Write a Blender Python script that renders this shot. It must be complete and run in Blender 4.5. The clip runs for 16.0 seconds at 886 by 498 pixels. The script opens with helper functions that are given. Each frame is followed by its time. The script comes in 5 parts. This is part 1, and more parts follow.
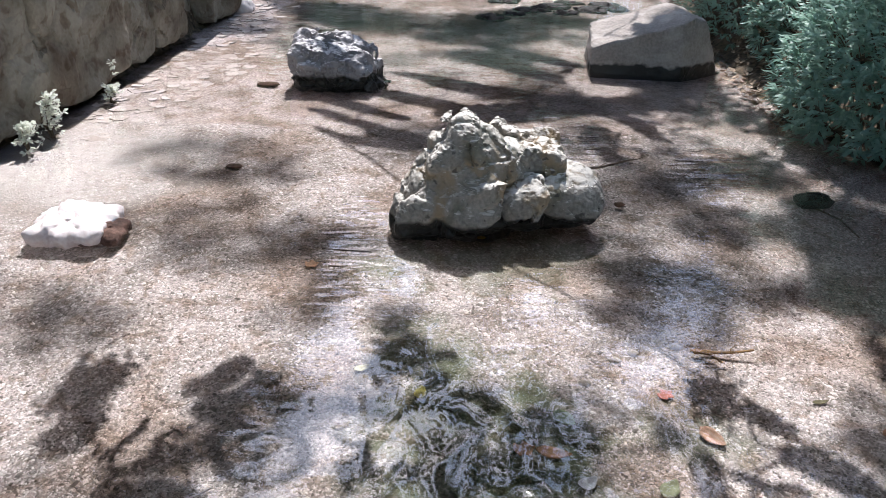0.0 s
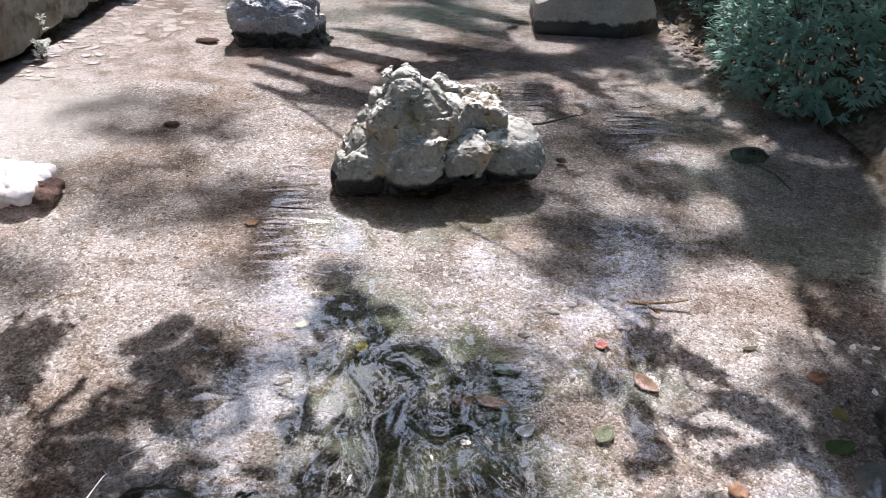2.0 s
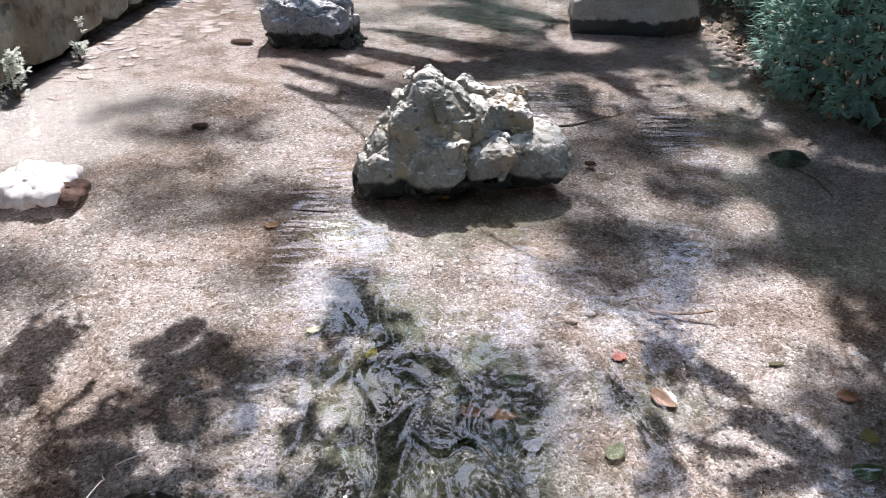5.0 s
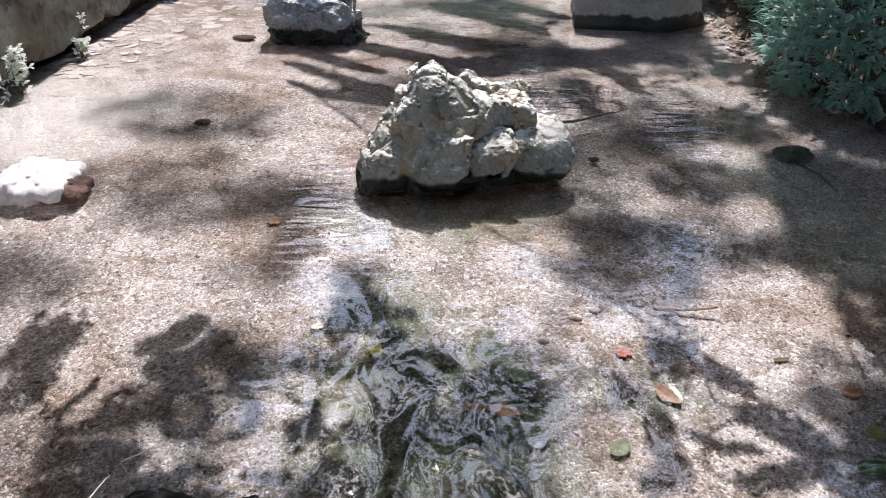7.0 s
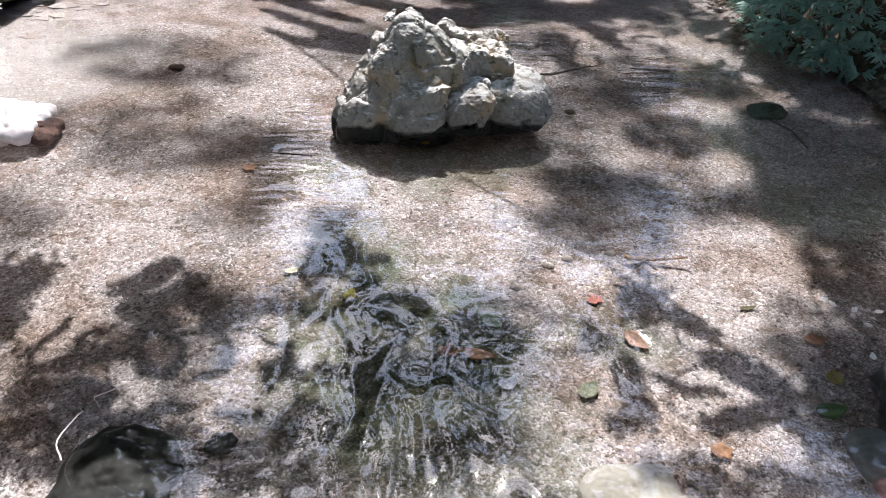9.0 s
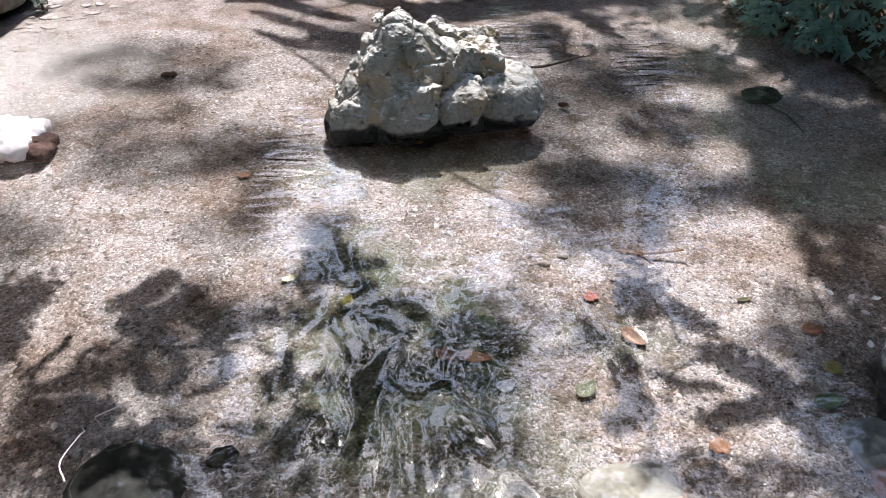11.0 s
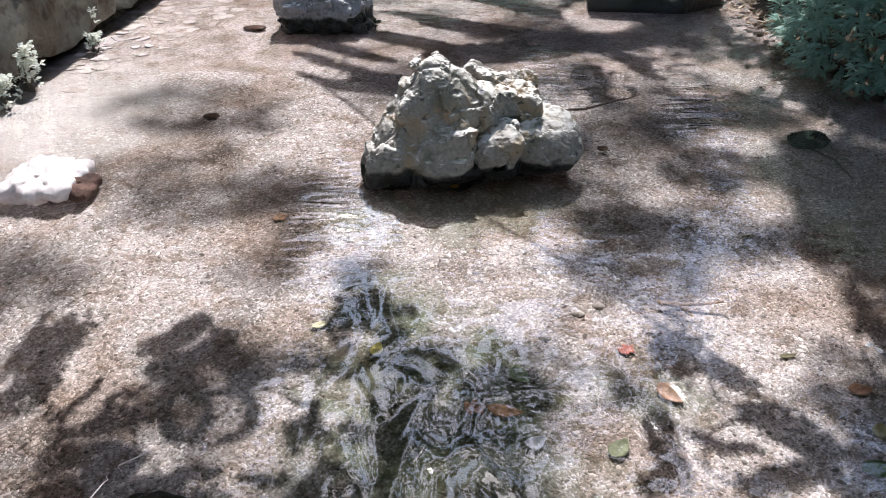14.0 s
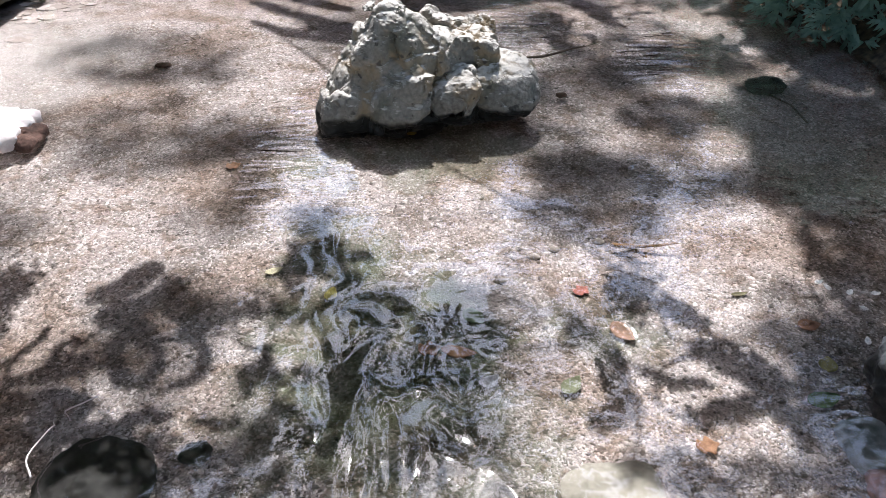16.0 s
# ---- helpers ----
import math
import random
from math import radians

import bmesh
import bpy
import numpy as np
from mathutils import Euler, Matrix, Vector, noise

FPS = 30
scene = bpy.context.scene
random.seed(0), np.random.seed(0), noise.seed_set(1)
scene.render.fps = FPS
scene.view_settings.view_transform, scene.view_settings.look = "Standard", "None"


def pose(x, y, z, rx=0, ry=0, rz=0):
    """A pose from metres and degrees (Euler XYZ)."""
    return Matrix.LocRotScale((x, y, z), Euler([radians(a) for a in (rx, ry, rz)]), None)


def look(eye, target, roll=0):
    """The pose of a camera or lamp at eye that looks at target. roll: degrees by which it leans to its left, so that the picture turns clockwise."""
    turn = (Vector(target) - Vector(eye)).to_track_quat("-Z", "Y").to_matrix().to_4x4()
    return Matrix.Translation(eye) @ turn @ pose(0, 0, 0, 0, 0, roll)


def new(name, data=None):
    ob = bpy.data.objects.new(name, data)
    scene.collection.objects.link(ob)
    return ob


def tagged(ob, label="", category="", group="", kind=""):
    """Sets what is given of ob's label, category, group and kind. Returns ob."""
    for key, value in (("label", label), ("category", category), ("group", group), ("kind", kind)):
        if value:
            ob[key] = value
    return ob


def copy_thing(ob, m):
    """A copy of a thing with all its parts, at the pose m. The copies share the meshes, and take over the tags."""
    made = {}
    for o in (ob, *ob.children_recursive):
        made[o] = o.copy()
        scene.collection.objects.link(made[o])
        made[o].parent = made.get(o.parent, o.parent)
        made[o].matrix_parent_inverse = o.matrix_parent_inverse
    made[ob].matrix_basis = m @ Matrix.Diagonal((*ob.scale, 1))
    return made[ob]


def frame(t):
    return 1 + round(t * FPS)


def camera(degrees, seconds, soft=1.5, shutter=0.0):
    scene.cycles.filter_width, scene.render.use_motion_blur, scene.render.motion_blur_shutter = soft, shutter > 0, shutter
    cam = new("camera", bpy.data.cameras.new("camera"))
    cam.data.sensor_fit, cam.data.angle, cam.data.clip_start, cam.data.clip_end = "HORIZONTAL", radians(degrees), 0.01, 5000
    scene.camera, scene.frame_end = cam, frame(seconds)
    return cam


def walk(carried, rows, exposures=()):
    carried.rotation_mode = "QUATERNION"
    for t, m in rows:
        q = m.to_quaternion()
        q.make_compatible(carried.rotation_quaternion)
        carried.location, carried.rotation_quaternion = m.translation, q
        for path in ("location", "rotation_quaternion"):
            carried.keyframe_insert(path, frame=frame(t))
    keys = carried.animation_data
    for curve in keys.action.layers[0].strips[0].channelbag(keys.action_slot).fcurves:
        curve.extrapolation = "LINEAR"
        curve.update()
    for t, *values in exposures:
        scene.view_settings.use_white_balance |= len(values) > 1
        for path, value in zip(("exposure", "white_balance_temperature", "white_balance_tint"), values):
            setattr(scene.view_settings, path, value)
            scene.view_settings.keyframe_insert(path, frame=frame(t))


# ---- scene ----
cam = camera(57.6, 16.0, soft=0.5)
PATH = [
    (0, (-0.013, -0.105, 1.886), (0.019, 1.651, 0.928), 1.7),
    (0.5, (0.01, -0.101, 1.876), (0.068, 1.636, 0.886), 2.3),
    (1, (0.04, -0.1, 1.874), (0.137, 1.622, 0.86), 2.6),
    (1.5, (0.034, -0.108, 1.865), (0.158, 1.603, 0.836), 2.7),
    (2, (0.038, -0.127, 1.869), (0.188, 1.577, 0.833), 3.0),
    (2.5, (0.079, -0.115, 1.863), (0.236, 1.581, 0.814), 3.0),
    (3, (0.129, -0.085, 1.877), (0.25, 1.615, 0.831), 2.4),
    (3.5, (0.165, -0.062, 1.867), (0.233, 1.646, 0.829), 1.9),
    (4, (0.196, -0.059, 1.866), (0.223, 1.651, 0.828), 1.6),
    (6.5, (0.17, -0.05, 1.857), (0.194, 1.65, 0.803), 1.3),
    (7, (0.176, -0.051, 1.861), (0.197, 1.65, 0.809), 1.3),
    (7.5, (0.187, -0.056, 1.864), (0.213, 1.646, 0.814), 1.5),
    (8, (0.209, -0.065, 1.849), (0.25, 1.628, 0.785), 2.0),
    (8.5, (0.231, -0.072, 1.827), (0.286, 1.599, 0.729), 2.5),
    (9, (0.184, -0.096, 1.823), (0.266, 1.551, 0.692), 3.3),
    (11.5, (0.264, -0.044, 1.899), (0.312, 1.584, 0.738), -0.0),
    (12, (0.292, -0.025, 1.908), (0.306, 1.618, 0.769), -0.0),
    (12.5, (0.28, -0.029, 1.904), (0.268, 1.629, 0.785), 0.1),
    (13, (0.268, -0.01, 1.911), (0.233, 1.658, 0.808), 0.0),
    (13.5, (0.253, 0.009, 1.914), (0.204, 1.683, 0.821), -0.4),
    (14, (0.282, 0.005, 1.907), (0.235, 1.678, 0.812), -0.6),
    (14.5, (0.3, 0.005, 1.898), (0.26, 1.676, 0.799), -0.8),
    (15, (0.32, -0.01, 1.875), (0.302, 1.652, 0.763), -0.4),
    (15.5, (0.34, -0.019, 1.858), (0.345, 1.627, 0.721), -0.2),
    (16, (0.345, -0.017, 1.834), (0.37, 1.604, 0.663), 0.1),
]
walk(cam, [(t, look(eye, target, roll)) for t, eye, target, roll in PATH])

# ---- world, sun ----
SUN_TO = Vector((0.012, 0.54, 0.84)).normalized()
SLANT_X, SLANT_Y = SUN_TO.x / SUN_TO.z, SUN_TO.y / SUN_TO.z
world = bpy.data.worlds.new("sky")
scene.world = world
world.use_nodes = True
wn = world.node_tree.nodes
sky = wn.new("ShaderNodeTexSky")
sky.sky_type = "NISHITA"
sky.sun_disc = False
sky.dust_density = 0.8
sky.sun_elevation = math.asin(SUN_TO.z)
sky.sun_rotation = math.atan2(SUN_TO.x, SUN_TO.y)
world.node_tree.links.new(sky.outputs[0], wn["Background"].inputs[0])
wn["Background"].inputs[1].default_value = 0.15
sun = new("sun", bpy.data.lights.new("sun", "SUN"))
sun.data.energy = 3.3
sun.data.angle = radians(0.53)
sun.data.color = (0.975, 0.955, 0.98)
sun.matrix_world = look(SUN_TO * 30, (0, 0, 0))
scene.view_settings.exposure = 1.19


# ---- helpers for building ----
def mat(name, base, dark=None, scale=6.0, fine=60.0, rough=0.8, bump=0.4, depth=0.01, spec=0.3, metal=0.0, grain=0.45, sharp=0.13):
    """A two-scale noisy surface: base and dark colours mixed by coarse and fine noise, with fine relief."""
    m = bpy.data.materials.new(name)
    m.use_nodes = True
    nt = m.node_tree
    n, l = nt.nodes, nt.links
    b = n["Principled BSDF"]
    dark = dark or tuple(c * 0.55 for c in base)
    tc = n.new("ShaderNodeTexCoord")
    a = n.new("ShaderNodeTexNoise")
    a.inputs["Scale"].default_value, a.inputs["Detail"].default_value = scale, 6
    f = n.new("ShaderNodeTexNoise")
    f.inputs["Scale"].default_value, f.inputs["Detail"].default_value = fine, 4
    for t in (a, f):
        l.new(tc.outputs["Object"], t.inputs["Vector"])
    mix = n.new("ShaderNodeMix")
    mix.data_type = "FLOAT"
    mix.inputs[0].default_value = 0.45
    l.new(a.outputs[0], mix.inputs[2])
    l.new(f.outputs[0], mix.inputs[3])
    tone = n.new("ShaderNodeMix")
    tone.data_type = "FLOAT"
    tone.inputs[0].default_value = grain
    l.new(a.outputs[0], tone.inputs[2])
    l.new(f.outputs[0], tone.inputs[3])
    ramp = n.new("ShaderNodeValToRGB")
    ramp.color_ramp.elements[0].position, ramp.color_ramp.elements[1].position = 0.49 - sharp, 0.49 + sharp
    ramp.color_ramp.elements[0].color, ramp.color_ramp.elements[1].color = (*dark, 1), (*base, 1)
    l.new(tone.outputs[0], ramp.inputs[0])
    l.new(ramp.outputs[0], b.inputs["Base Color"])
    b.inputs["Roughness"].default_value = rough
    b.inputs["Specular IOR Level"].default_value = spec
    b.inputs["Metallic"].default_value = metal
    bp = n.new("ShaderNodeBump")
    bp.inputs["Strength"].default_value, bp.inputs["Distance"].default_value = bump, depth
    l.new(mix.outputs[0], bp.inputs["Height"])
    l.new(bp.outputs[0], b.inputs["Normal"])
    return m


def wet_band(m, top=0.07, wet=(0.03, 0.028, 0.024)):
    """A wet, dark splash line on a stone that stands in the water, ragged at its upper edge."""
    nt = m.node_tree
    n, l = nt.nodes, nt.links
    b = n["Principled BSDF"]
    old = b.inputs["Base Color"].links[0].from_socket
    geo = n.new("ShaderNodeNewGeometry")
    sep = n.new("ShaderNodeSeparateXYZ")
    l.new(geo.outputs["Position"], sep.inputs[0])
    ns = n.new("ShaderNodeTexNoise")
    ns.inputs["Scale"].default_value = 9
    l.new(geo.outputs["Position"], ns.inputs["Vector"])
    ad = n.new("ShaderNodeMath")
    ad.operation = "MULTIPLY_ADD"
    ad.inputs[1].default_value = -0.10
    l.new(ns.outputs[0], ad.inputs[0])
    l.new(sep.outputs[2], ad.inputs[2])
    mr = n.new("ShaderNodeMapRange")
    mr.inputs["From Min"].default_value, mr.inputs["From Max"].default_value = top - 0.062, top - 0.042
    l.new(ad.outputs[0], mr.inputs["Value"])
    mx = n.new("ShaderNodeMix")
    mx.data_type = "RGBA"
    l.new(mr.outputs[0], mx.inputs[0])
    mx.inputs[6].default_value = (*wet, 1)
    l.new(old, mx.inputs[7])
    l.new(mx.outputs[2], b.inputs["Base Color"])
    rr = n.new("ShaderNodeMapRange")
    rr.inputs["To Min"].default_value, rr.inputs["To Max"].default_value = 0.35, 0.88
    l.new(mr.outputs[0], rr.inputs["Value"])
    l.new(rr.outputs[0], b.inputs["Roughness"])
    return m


def mesh_from(name, verts, faces, material, smooth=False):
    me = bpy.data.meshes.new(name)
    me.from_pydata([tuple(v) for v in verts], [], [tuple(f) for f in faces])
    me.materials.append(material)
    if smooth:
        me.polygons.foreach_set("use_smooth", [True] * len(me.polygons))
    me.update()
    return me


def part(name, data, parent, label=""):
    """Links a mesh as one object under a thing or under a part."""
    ob = new(name, data)
    ob.parent = parent
    return tagged(ob, label)


def thing(name, label, category, group="", kind="", at=(0, 0, 0)):
    ob = new(name)
    ob.location = at
    ob.empty_display_size = 0.1
    return tagged(ob, label, category, group, kind)


def fbm(p, octaves=4, gain=0.5):
    total, amp, q = 0.0, 1.0, Vector(p)
    for _ in range(octaves):
        total += amp * noise.noise(q)
        q = q * 2.03 + Vector((3.1, 1.7, 5.3))
        amp *= gain
    return total


def sphere(level):
    bm = bmesh.new()
    bmesh.ops.create_icosphere(bm, subdivisions=level, radius=1)
    vs = [v.co.copy() for v in bm.verts]
    fs = [[v.index for v in f.verts] for f in bm.faces]
    bm.free()
    return vs, fs


def lump_radii(dirs, centre, lumps, reach=1.1, steps=120):
    """The farthest surface along each direction from the centre over a union of rounded boxes (place, half-sizes, squareness)."""
    d = np.array(dirs)
    best = np.full(len(d), 0.02)
    for r in np.linspace(0.02, reach, steps):
        for c, h, k in lumps:
            q = np.abs((d * r + np.array(centre) - np.array(c)) / np.array(h))
            best[(q ** k).sum(1) < 1] = r
    return best.tolist()


def plane_radius(d, planes):
    best = 1e9
    for nx, ny, nz, far in planes:
        k = math.sqrt(nx * nx + ny * ny + nz * nz)
        c = (d.x * nx + d.y * ny + d.z * nz) / k
        if c > 1e-4:
            best = min(best, far / c)
    return best


def boulder(name, centre, material, level, rough, lumps=None, planes=None, seed=0.0, scale=5.0, ridge=0.0, octaves=5, rounds=2, shade=False):
    """A stone about its centre: ellipsoids or flat faces, then rounded and roughened."""
    vs, fs = sphere(level)
    rad = lump_radii(vs, centre, lumps) if lumps else [plane_radius(v, planes) for v in vs]
    near = [[] for _ in vs]
    for f in fs:
        for i in range(3):
            near[f[i]] += (f[i - 1], f[i - 2])
    for _ in range(rounds):
        rad = [0.5 * rad[i] + 0.5 * sum(rad[j] for j in near[i]) / len(near[i]) for i in range(len(vs))]
    out = []
    for v, r in zip(vs, rad):
        p = v * r
        q = (p + Vector((seed, seed * 0.7, -seed))) * scale
        h = fbm(q, octaves)
        if ridge:
            for k, w in ((0.8, 0.9), (1.9, 0.45), (4.3, 0.36), (9.1, 0.22)):
                cell, pts = noise.voronoi(q * k)
                tilt = noise.noise_vector(pts[0] * 7.3)
                h += ridge * w * (0.9 * tilt.dot(q * k - pts[0]) + 0.5 * tilt.x)
                h -= ridge * w * 0.8 * max(0.0, 0.10 - (cell[1] - cell[0])) * 4
        out.append(p + v * h * rough)
    return mesh_from(name, out, fs, material, smooth=shade)


def value_noise(p, seed):
    """Smooth noise in -1..1 at an array of points."""
    i = np.floor(p).astype(np.int64)
    f = p - i
    f = f * f * (3 - 2 * f)
    total = np.zeros(len(p))
    for dx in (0, 1):
        for dy in (0, 1):
            for dz in (0, 1):
                h = ((i[:, 0] + dx) * 73856093) ^ ((i[:, 1] + dy) * 19349663) ^ ((i[:, 2] + dz) * 83492791) ^ (seed * 2654435)
                h = ((h ^ (h >> 13)) * 1274126177) & 0x7FFFFFFF
                w = (f[:, 0] if dx else 1 - f[:, 0]) * (f[:, 1] if dy else 1 - f[:, 1]) * (f[:, 2] if dz else 1 - f[:, 2])
                total += w * ((h % 65536) / 32767.5 - 1)
    return total


def facets(p, size, seed):
    """Tilted flats round the jittered sites of a lattice, and the closeness to the cracks between them."""
    q = p / size
    i = np.floor(q).astype(np.int64)
    best, second = np.full(len(p), 9.0), np.full(len(p), 9.0)
    flat = np.zeros(len(p))
    for dx in (-1, 0, 1):
        for dy in (-1, 0, 1):
            for dz in (-1, 0, 1):
                c = i + (dx, dy, dz)
                h = (c[:, 0] * 73856093) ^ (c[:, 1] * 19349663) ^ (c[:, 2] * 83492791) ^ (seed * 2654435)
                h = ((h ^ (h >> 13)) * 1274126177) & 0x7FFFFFFF
                h = ((h ^ (h >> 11)) * 668265263) & 0x7FFFFFFF
                a, b, e = (h & 1023) / 1023, ((h >> 10) & 1023) / 1023, ((h >> 20) & 1023) / 1023
                vx, vy, vz = q[:, 0] - c[:, 0] - a, q[:, 1] - c[:, 1] - b, q[:, 2] - c[:, 2] - e
                d = vx * vx + vy * vy + vz * vz
                first = d < best
                second = np.where(first, best, np.minimum(second, d))
                best = np.where(first, d, best)
                flat = np.where(first, (b - 0.5) * vx + (e - 0.5) * vy + (a - 0.5) * vz + 0.12 * (a + b - 1), flat)
    return flat * size, (np.sqrt(second) - np.sqrt(best)) * size


def solid_mesh(name, field, origin, step, material, smooth=False):
    """A closed surface where a field on a grid changes its sign: one corner in each cell that it crosses."""
    inside = field < 0
    shape = np.array(field.shape) - 1
    total, count = np.zeros((*shape, 3)), np.zeros(shape)
    corners = [(i, j, k) for i in (0, 1) for j in (0, 1) for k in (0, 1)]

    def at(a, c):
        return a[c[0]:c[0] + shape[0], c[1]:c[1] + shape[1], c[2]:c[2] + shape[2]]

    for c in corners:
        for axis in range(3):
            if c[axis]:
                continue
            e = tuple(c[i] + (i == axis) for i in range(3))
            u, v = at(field, c), at(field, e)
            cross = at(inside, c) != at(inside, e)
            t = np.where(cross, u / np.where(cross, u - v, 1), 0)
            for i in range(3):
                total[..., i] += np.where(cross, c[i] + (t if i == axis else 0), 0)
            count += cross
    used = count > 0
    index = np.full(shape, -1)
    index[used] = np.arange(used.sum())
    where = np.argwhere(used)
    vs = np.array(origin) + (where + total[used] / count[used][:, None]) * step
    fs = []
    for axis in range(3):
        u, v = (axis + 1) % 3, (axis + 2) % 3
        lo = [slice(1, shape[i]) for i in range(3)]
        hi = list(lo)
        lo[axis], hi[axis] = slice(0, shape[axis]), slice(1, shape[axis] + 1)
        a, b = inside[tuple(lo)], inside[tuple(hi)]
        for flip, mask in ((False, a & ~b), (True, ~a & b)):
            cell = np.argwhere(mask)
            for i in (u, v):
                cell[:, i] += 1
            back = [cell.copy() for _ in range(4)]
            for n, (du, dv) in enumerate(((1, 1), (0, 1), (0, 0), (1, 0))):
                back[n][:, u] -= du
                back[n][:, v] -= dv
            quad = np.stack([index[tuple(q.T)] for q in back], 1)
            fs.append(quad[:, ::-1] if flip else quad)
    fs = np.concatenate(fs)
    fs = fs[(fs >= 0).all(1)]
    # keep the one body, without loose crumbs
    label, before = np.arange(len(vs)), None
    while before is None or (label != before).any():
        before = label.copy()
        low = label[fs].min(1)
        for k in range(4):
            np.minimum.at(label, fs[:, k], low)
        label = label[label]
    fs = fs[label[fs[:, 0]] == np.bincount(label).argmax()]
    used, flat = np.unique(fs, return_inverse=True)
    return mesh_from(name, vs[used].tolist(), flat.reshape(-1, 4).tolist(), material, smooth)


def crag(name, lumps, hollows, step, material, blend, rough, cell, seed, smooth=False):
    """A weathered rock: rounded lumps (place, half-sizes, squareness, lean) run together, hollows taken away, then broken into facets and pitted."""
    cs, hs = np.array([l[0] for l in lumps]), np.array([l[1] for l in lumps])
    lo, hi = (cs - hs).min(0) - 0.07, (cs + hs).max(0) + 0.07
    axes = [np.arange(lo[i], hi[i], step) for i in range(3)]
    grid = np.stack(np.meshgrid(*axes, indexing="ij"), -1)
    p = grid.reshape(-1, 3)

    def lump(c, h, k, lean):
        d = p - np.array(c)
        d = np.stack([d[:, 0] - lean[0] * d[:, 2], d[:, 1] - lean[1] * d[:, 2], d[:, 2] - lean[2] * d[:, 0] - lean[3] * d[:, 1]], 1)
        q = (np.abs(d / np.array(h)) ** k).sum(1) ** (1 / k)
        return (q - 1) * min(h)

    f = np.full(len(p), 1.0)
    for l in lumps:
        g = lump(*l)
        t = np.clip(0.5 + 0.5 * (f - g) / blend, 0, 1)
        f = f * (1 - t) + g * t - blend * t * (1 - t)
    for l in hollows:
        f = np.maximum(f, -lump(*l))
    band = np.abs(f) < 0.06
    q = p[band]
    warp = q + 0.02 * np.stack([value_noise(q * 14, seed + i) for i in range(3)], 1)
    h = np.zeros(len(q))
    for k, (size, amount) in enumerate(((cell, 0.8), (cell * 0.5, 0.5), (cell * 0.22, 0.36))):
        flat, crack = facets(warp, size, seed + k)
        h += amount * flat - 0.07 * size * np.clip(1 - crack / (0.12 * size), 0, 1)
    for k, a in ((11, 0.012), (27, 0.010), (55, 0.008)):
        h += a * value_noise(q * k, seed + k)
    pit = value_noise(q * 34, seed + 5) + 0.5 * value_noise(q * 70, seed + 6)
    h -= 0.022 * np.clip(pit - 0.45, 0, 0.5)
    f[band] -= rough * h
    return solid_mesh(name, f.reshape(grid.shape[:3]), lo, step, material, smooth)


# ---- materials ----
def stained(m, tints):
    """Ragged stains on a stone: colour, size and reach of each."""
    n, l = m.node_tree.nodes, m.node_tree.links
    b = n["Principled BSDF"]
    last = b.inputs["Base Color"].links[0].from_socket
    geo = n.new("ShaderNodeNewGeometry")
    for k, (tint, scale, low, high, share) in enumerate(tints):
        mp = n.new("ShaderNodeMapping")
        mp.inputs["Location"].default_value = (3.7 * k, 1.3 * k, 5.1 * k)
        l.new(geo.outputs["Position"], mp.inputs["Vector"])
        ns = n.new("ShaderNodeTexNoise")
        ns.inputs["Scale"].default_value, ns.inputs["Detail"].default_value, ns.inputs["Distortion"].default_value = scale, 7, 0.4
        l.new(mp.outputs[0], ns.inputs["Vector"])
        mr = n.new("ShaderNodeMapRange")
        mr.inputs["From Min"].default_value, mr.inputs["From Max"].default_value, mr.inputs["To Max"].default_value = low, high, share
        l.new(ns.outputs[0], mr.inputs["Value"])
        mx = n.new("ShaderNodeMix")
        mx.data_type = "RGBA"
        l.new(mr.outputs[0], mx.inputs[0])
        l.new(last, mx.inputs[6])
        mx.inputs[7].default_value = (*tint, 1)
        last = mx.outputs[2]
    l.new(last, b.inputs["Base Color"])
    return m


def toplit(m, pale, low, high):
    """Sunlight painted as pale colour, in ragged flakes on a stone's level, upward-facing shelves."""
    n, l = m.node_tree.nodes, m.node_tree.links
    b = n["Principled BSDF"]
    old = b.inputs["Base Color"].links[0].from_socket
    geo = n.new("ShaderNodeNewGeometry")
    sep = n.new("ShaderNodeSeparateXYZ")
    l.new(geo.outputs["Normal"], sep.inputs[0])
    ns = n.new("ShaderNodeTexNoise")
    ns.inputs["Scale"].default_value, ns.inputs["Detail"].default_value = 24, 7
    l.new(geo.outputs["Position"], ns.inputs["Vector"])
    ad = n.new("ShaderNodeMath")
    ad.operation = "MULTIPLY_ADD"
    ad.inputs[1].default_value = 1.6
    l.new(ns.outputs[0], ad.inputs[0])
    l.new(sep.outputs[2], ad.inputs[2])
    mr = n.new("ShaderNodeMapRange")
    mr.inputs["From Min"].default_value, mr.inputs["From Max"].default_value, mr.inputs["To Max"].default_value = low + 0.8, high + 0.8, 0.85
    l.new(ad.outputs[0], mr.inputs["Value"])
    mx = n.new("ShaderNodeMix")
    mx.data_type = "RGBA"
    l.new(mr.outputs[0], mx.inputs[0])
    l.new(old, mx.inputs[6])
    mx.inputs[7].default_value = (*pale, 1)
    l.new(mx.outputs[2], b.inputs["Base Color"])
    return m


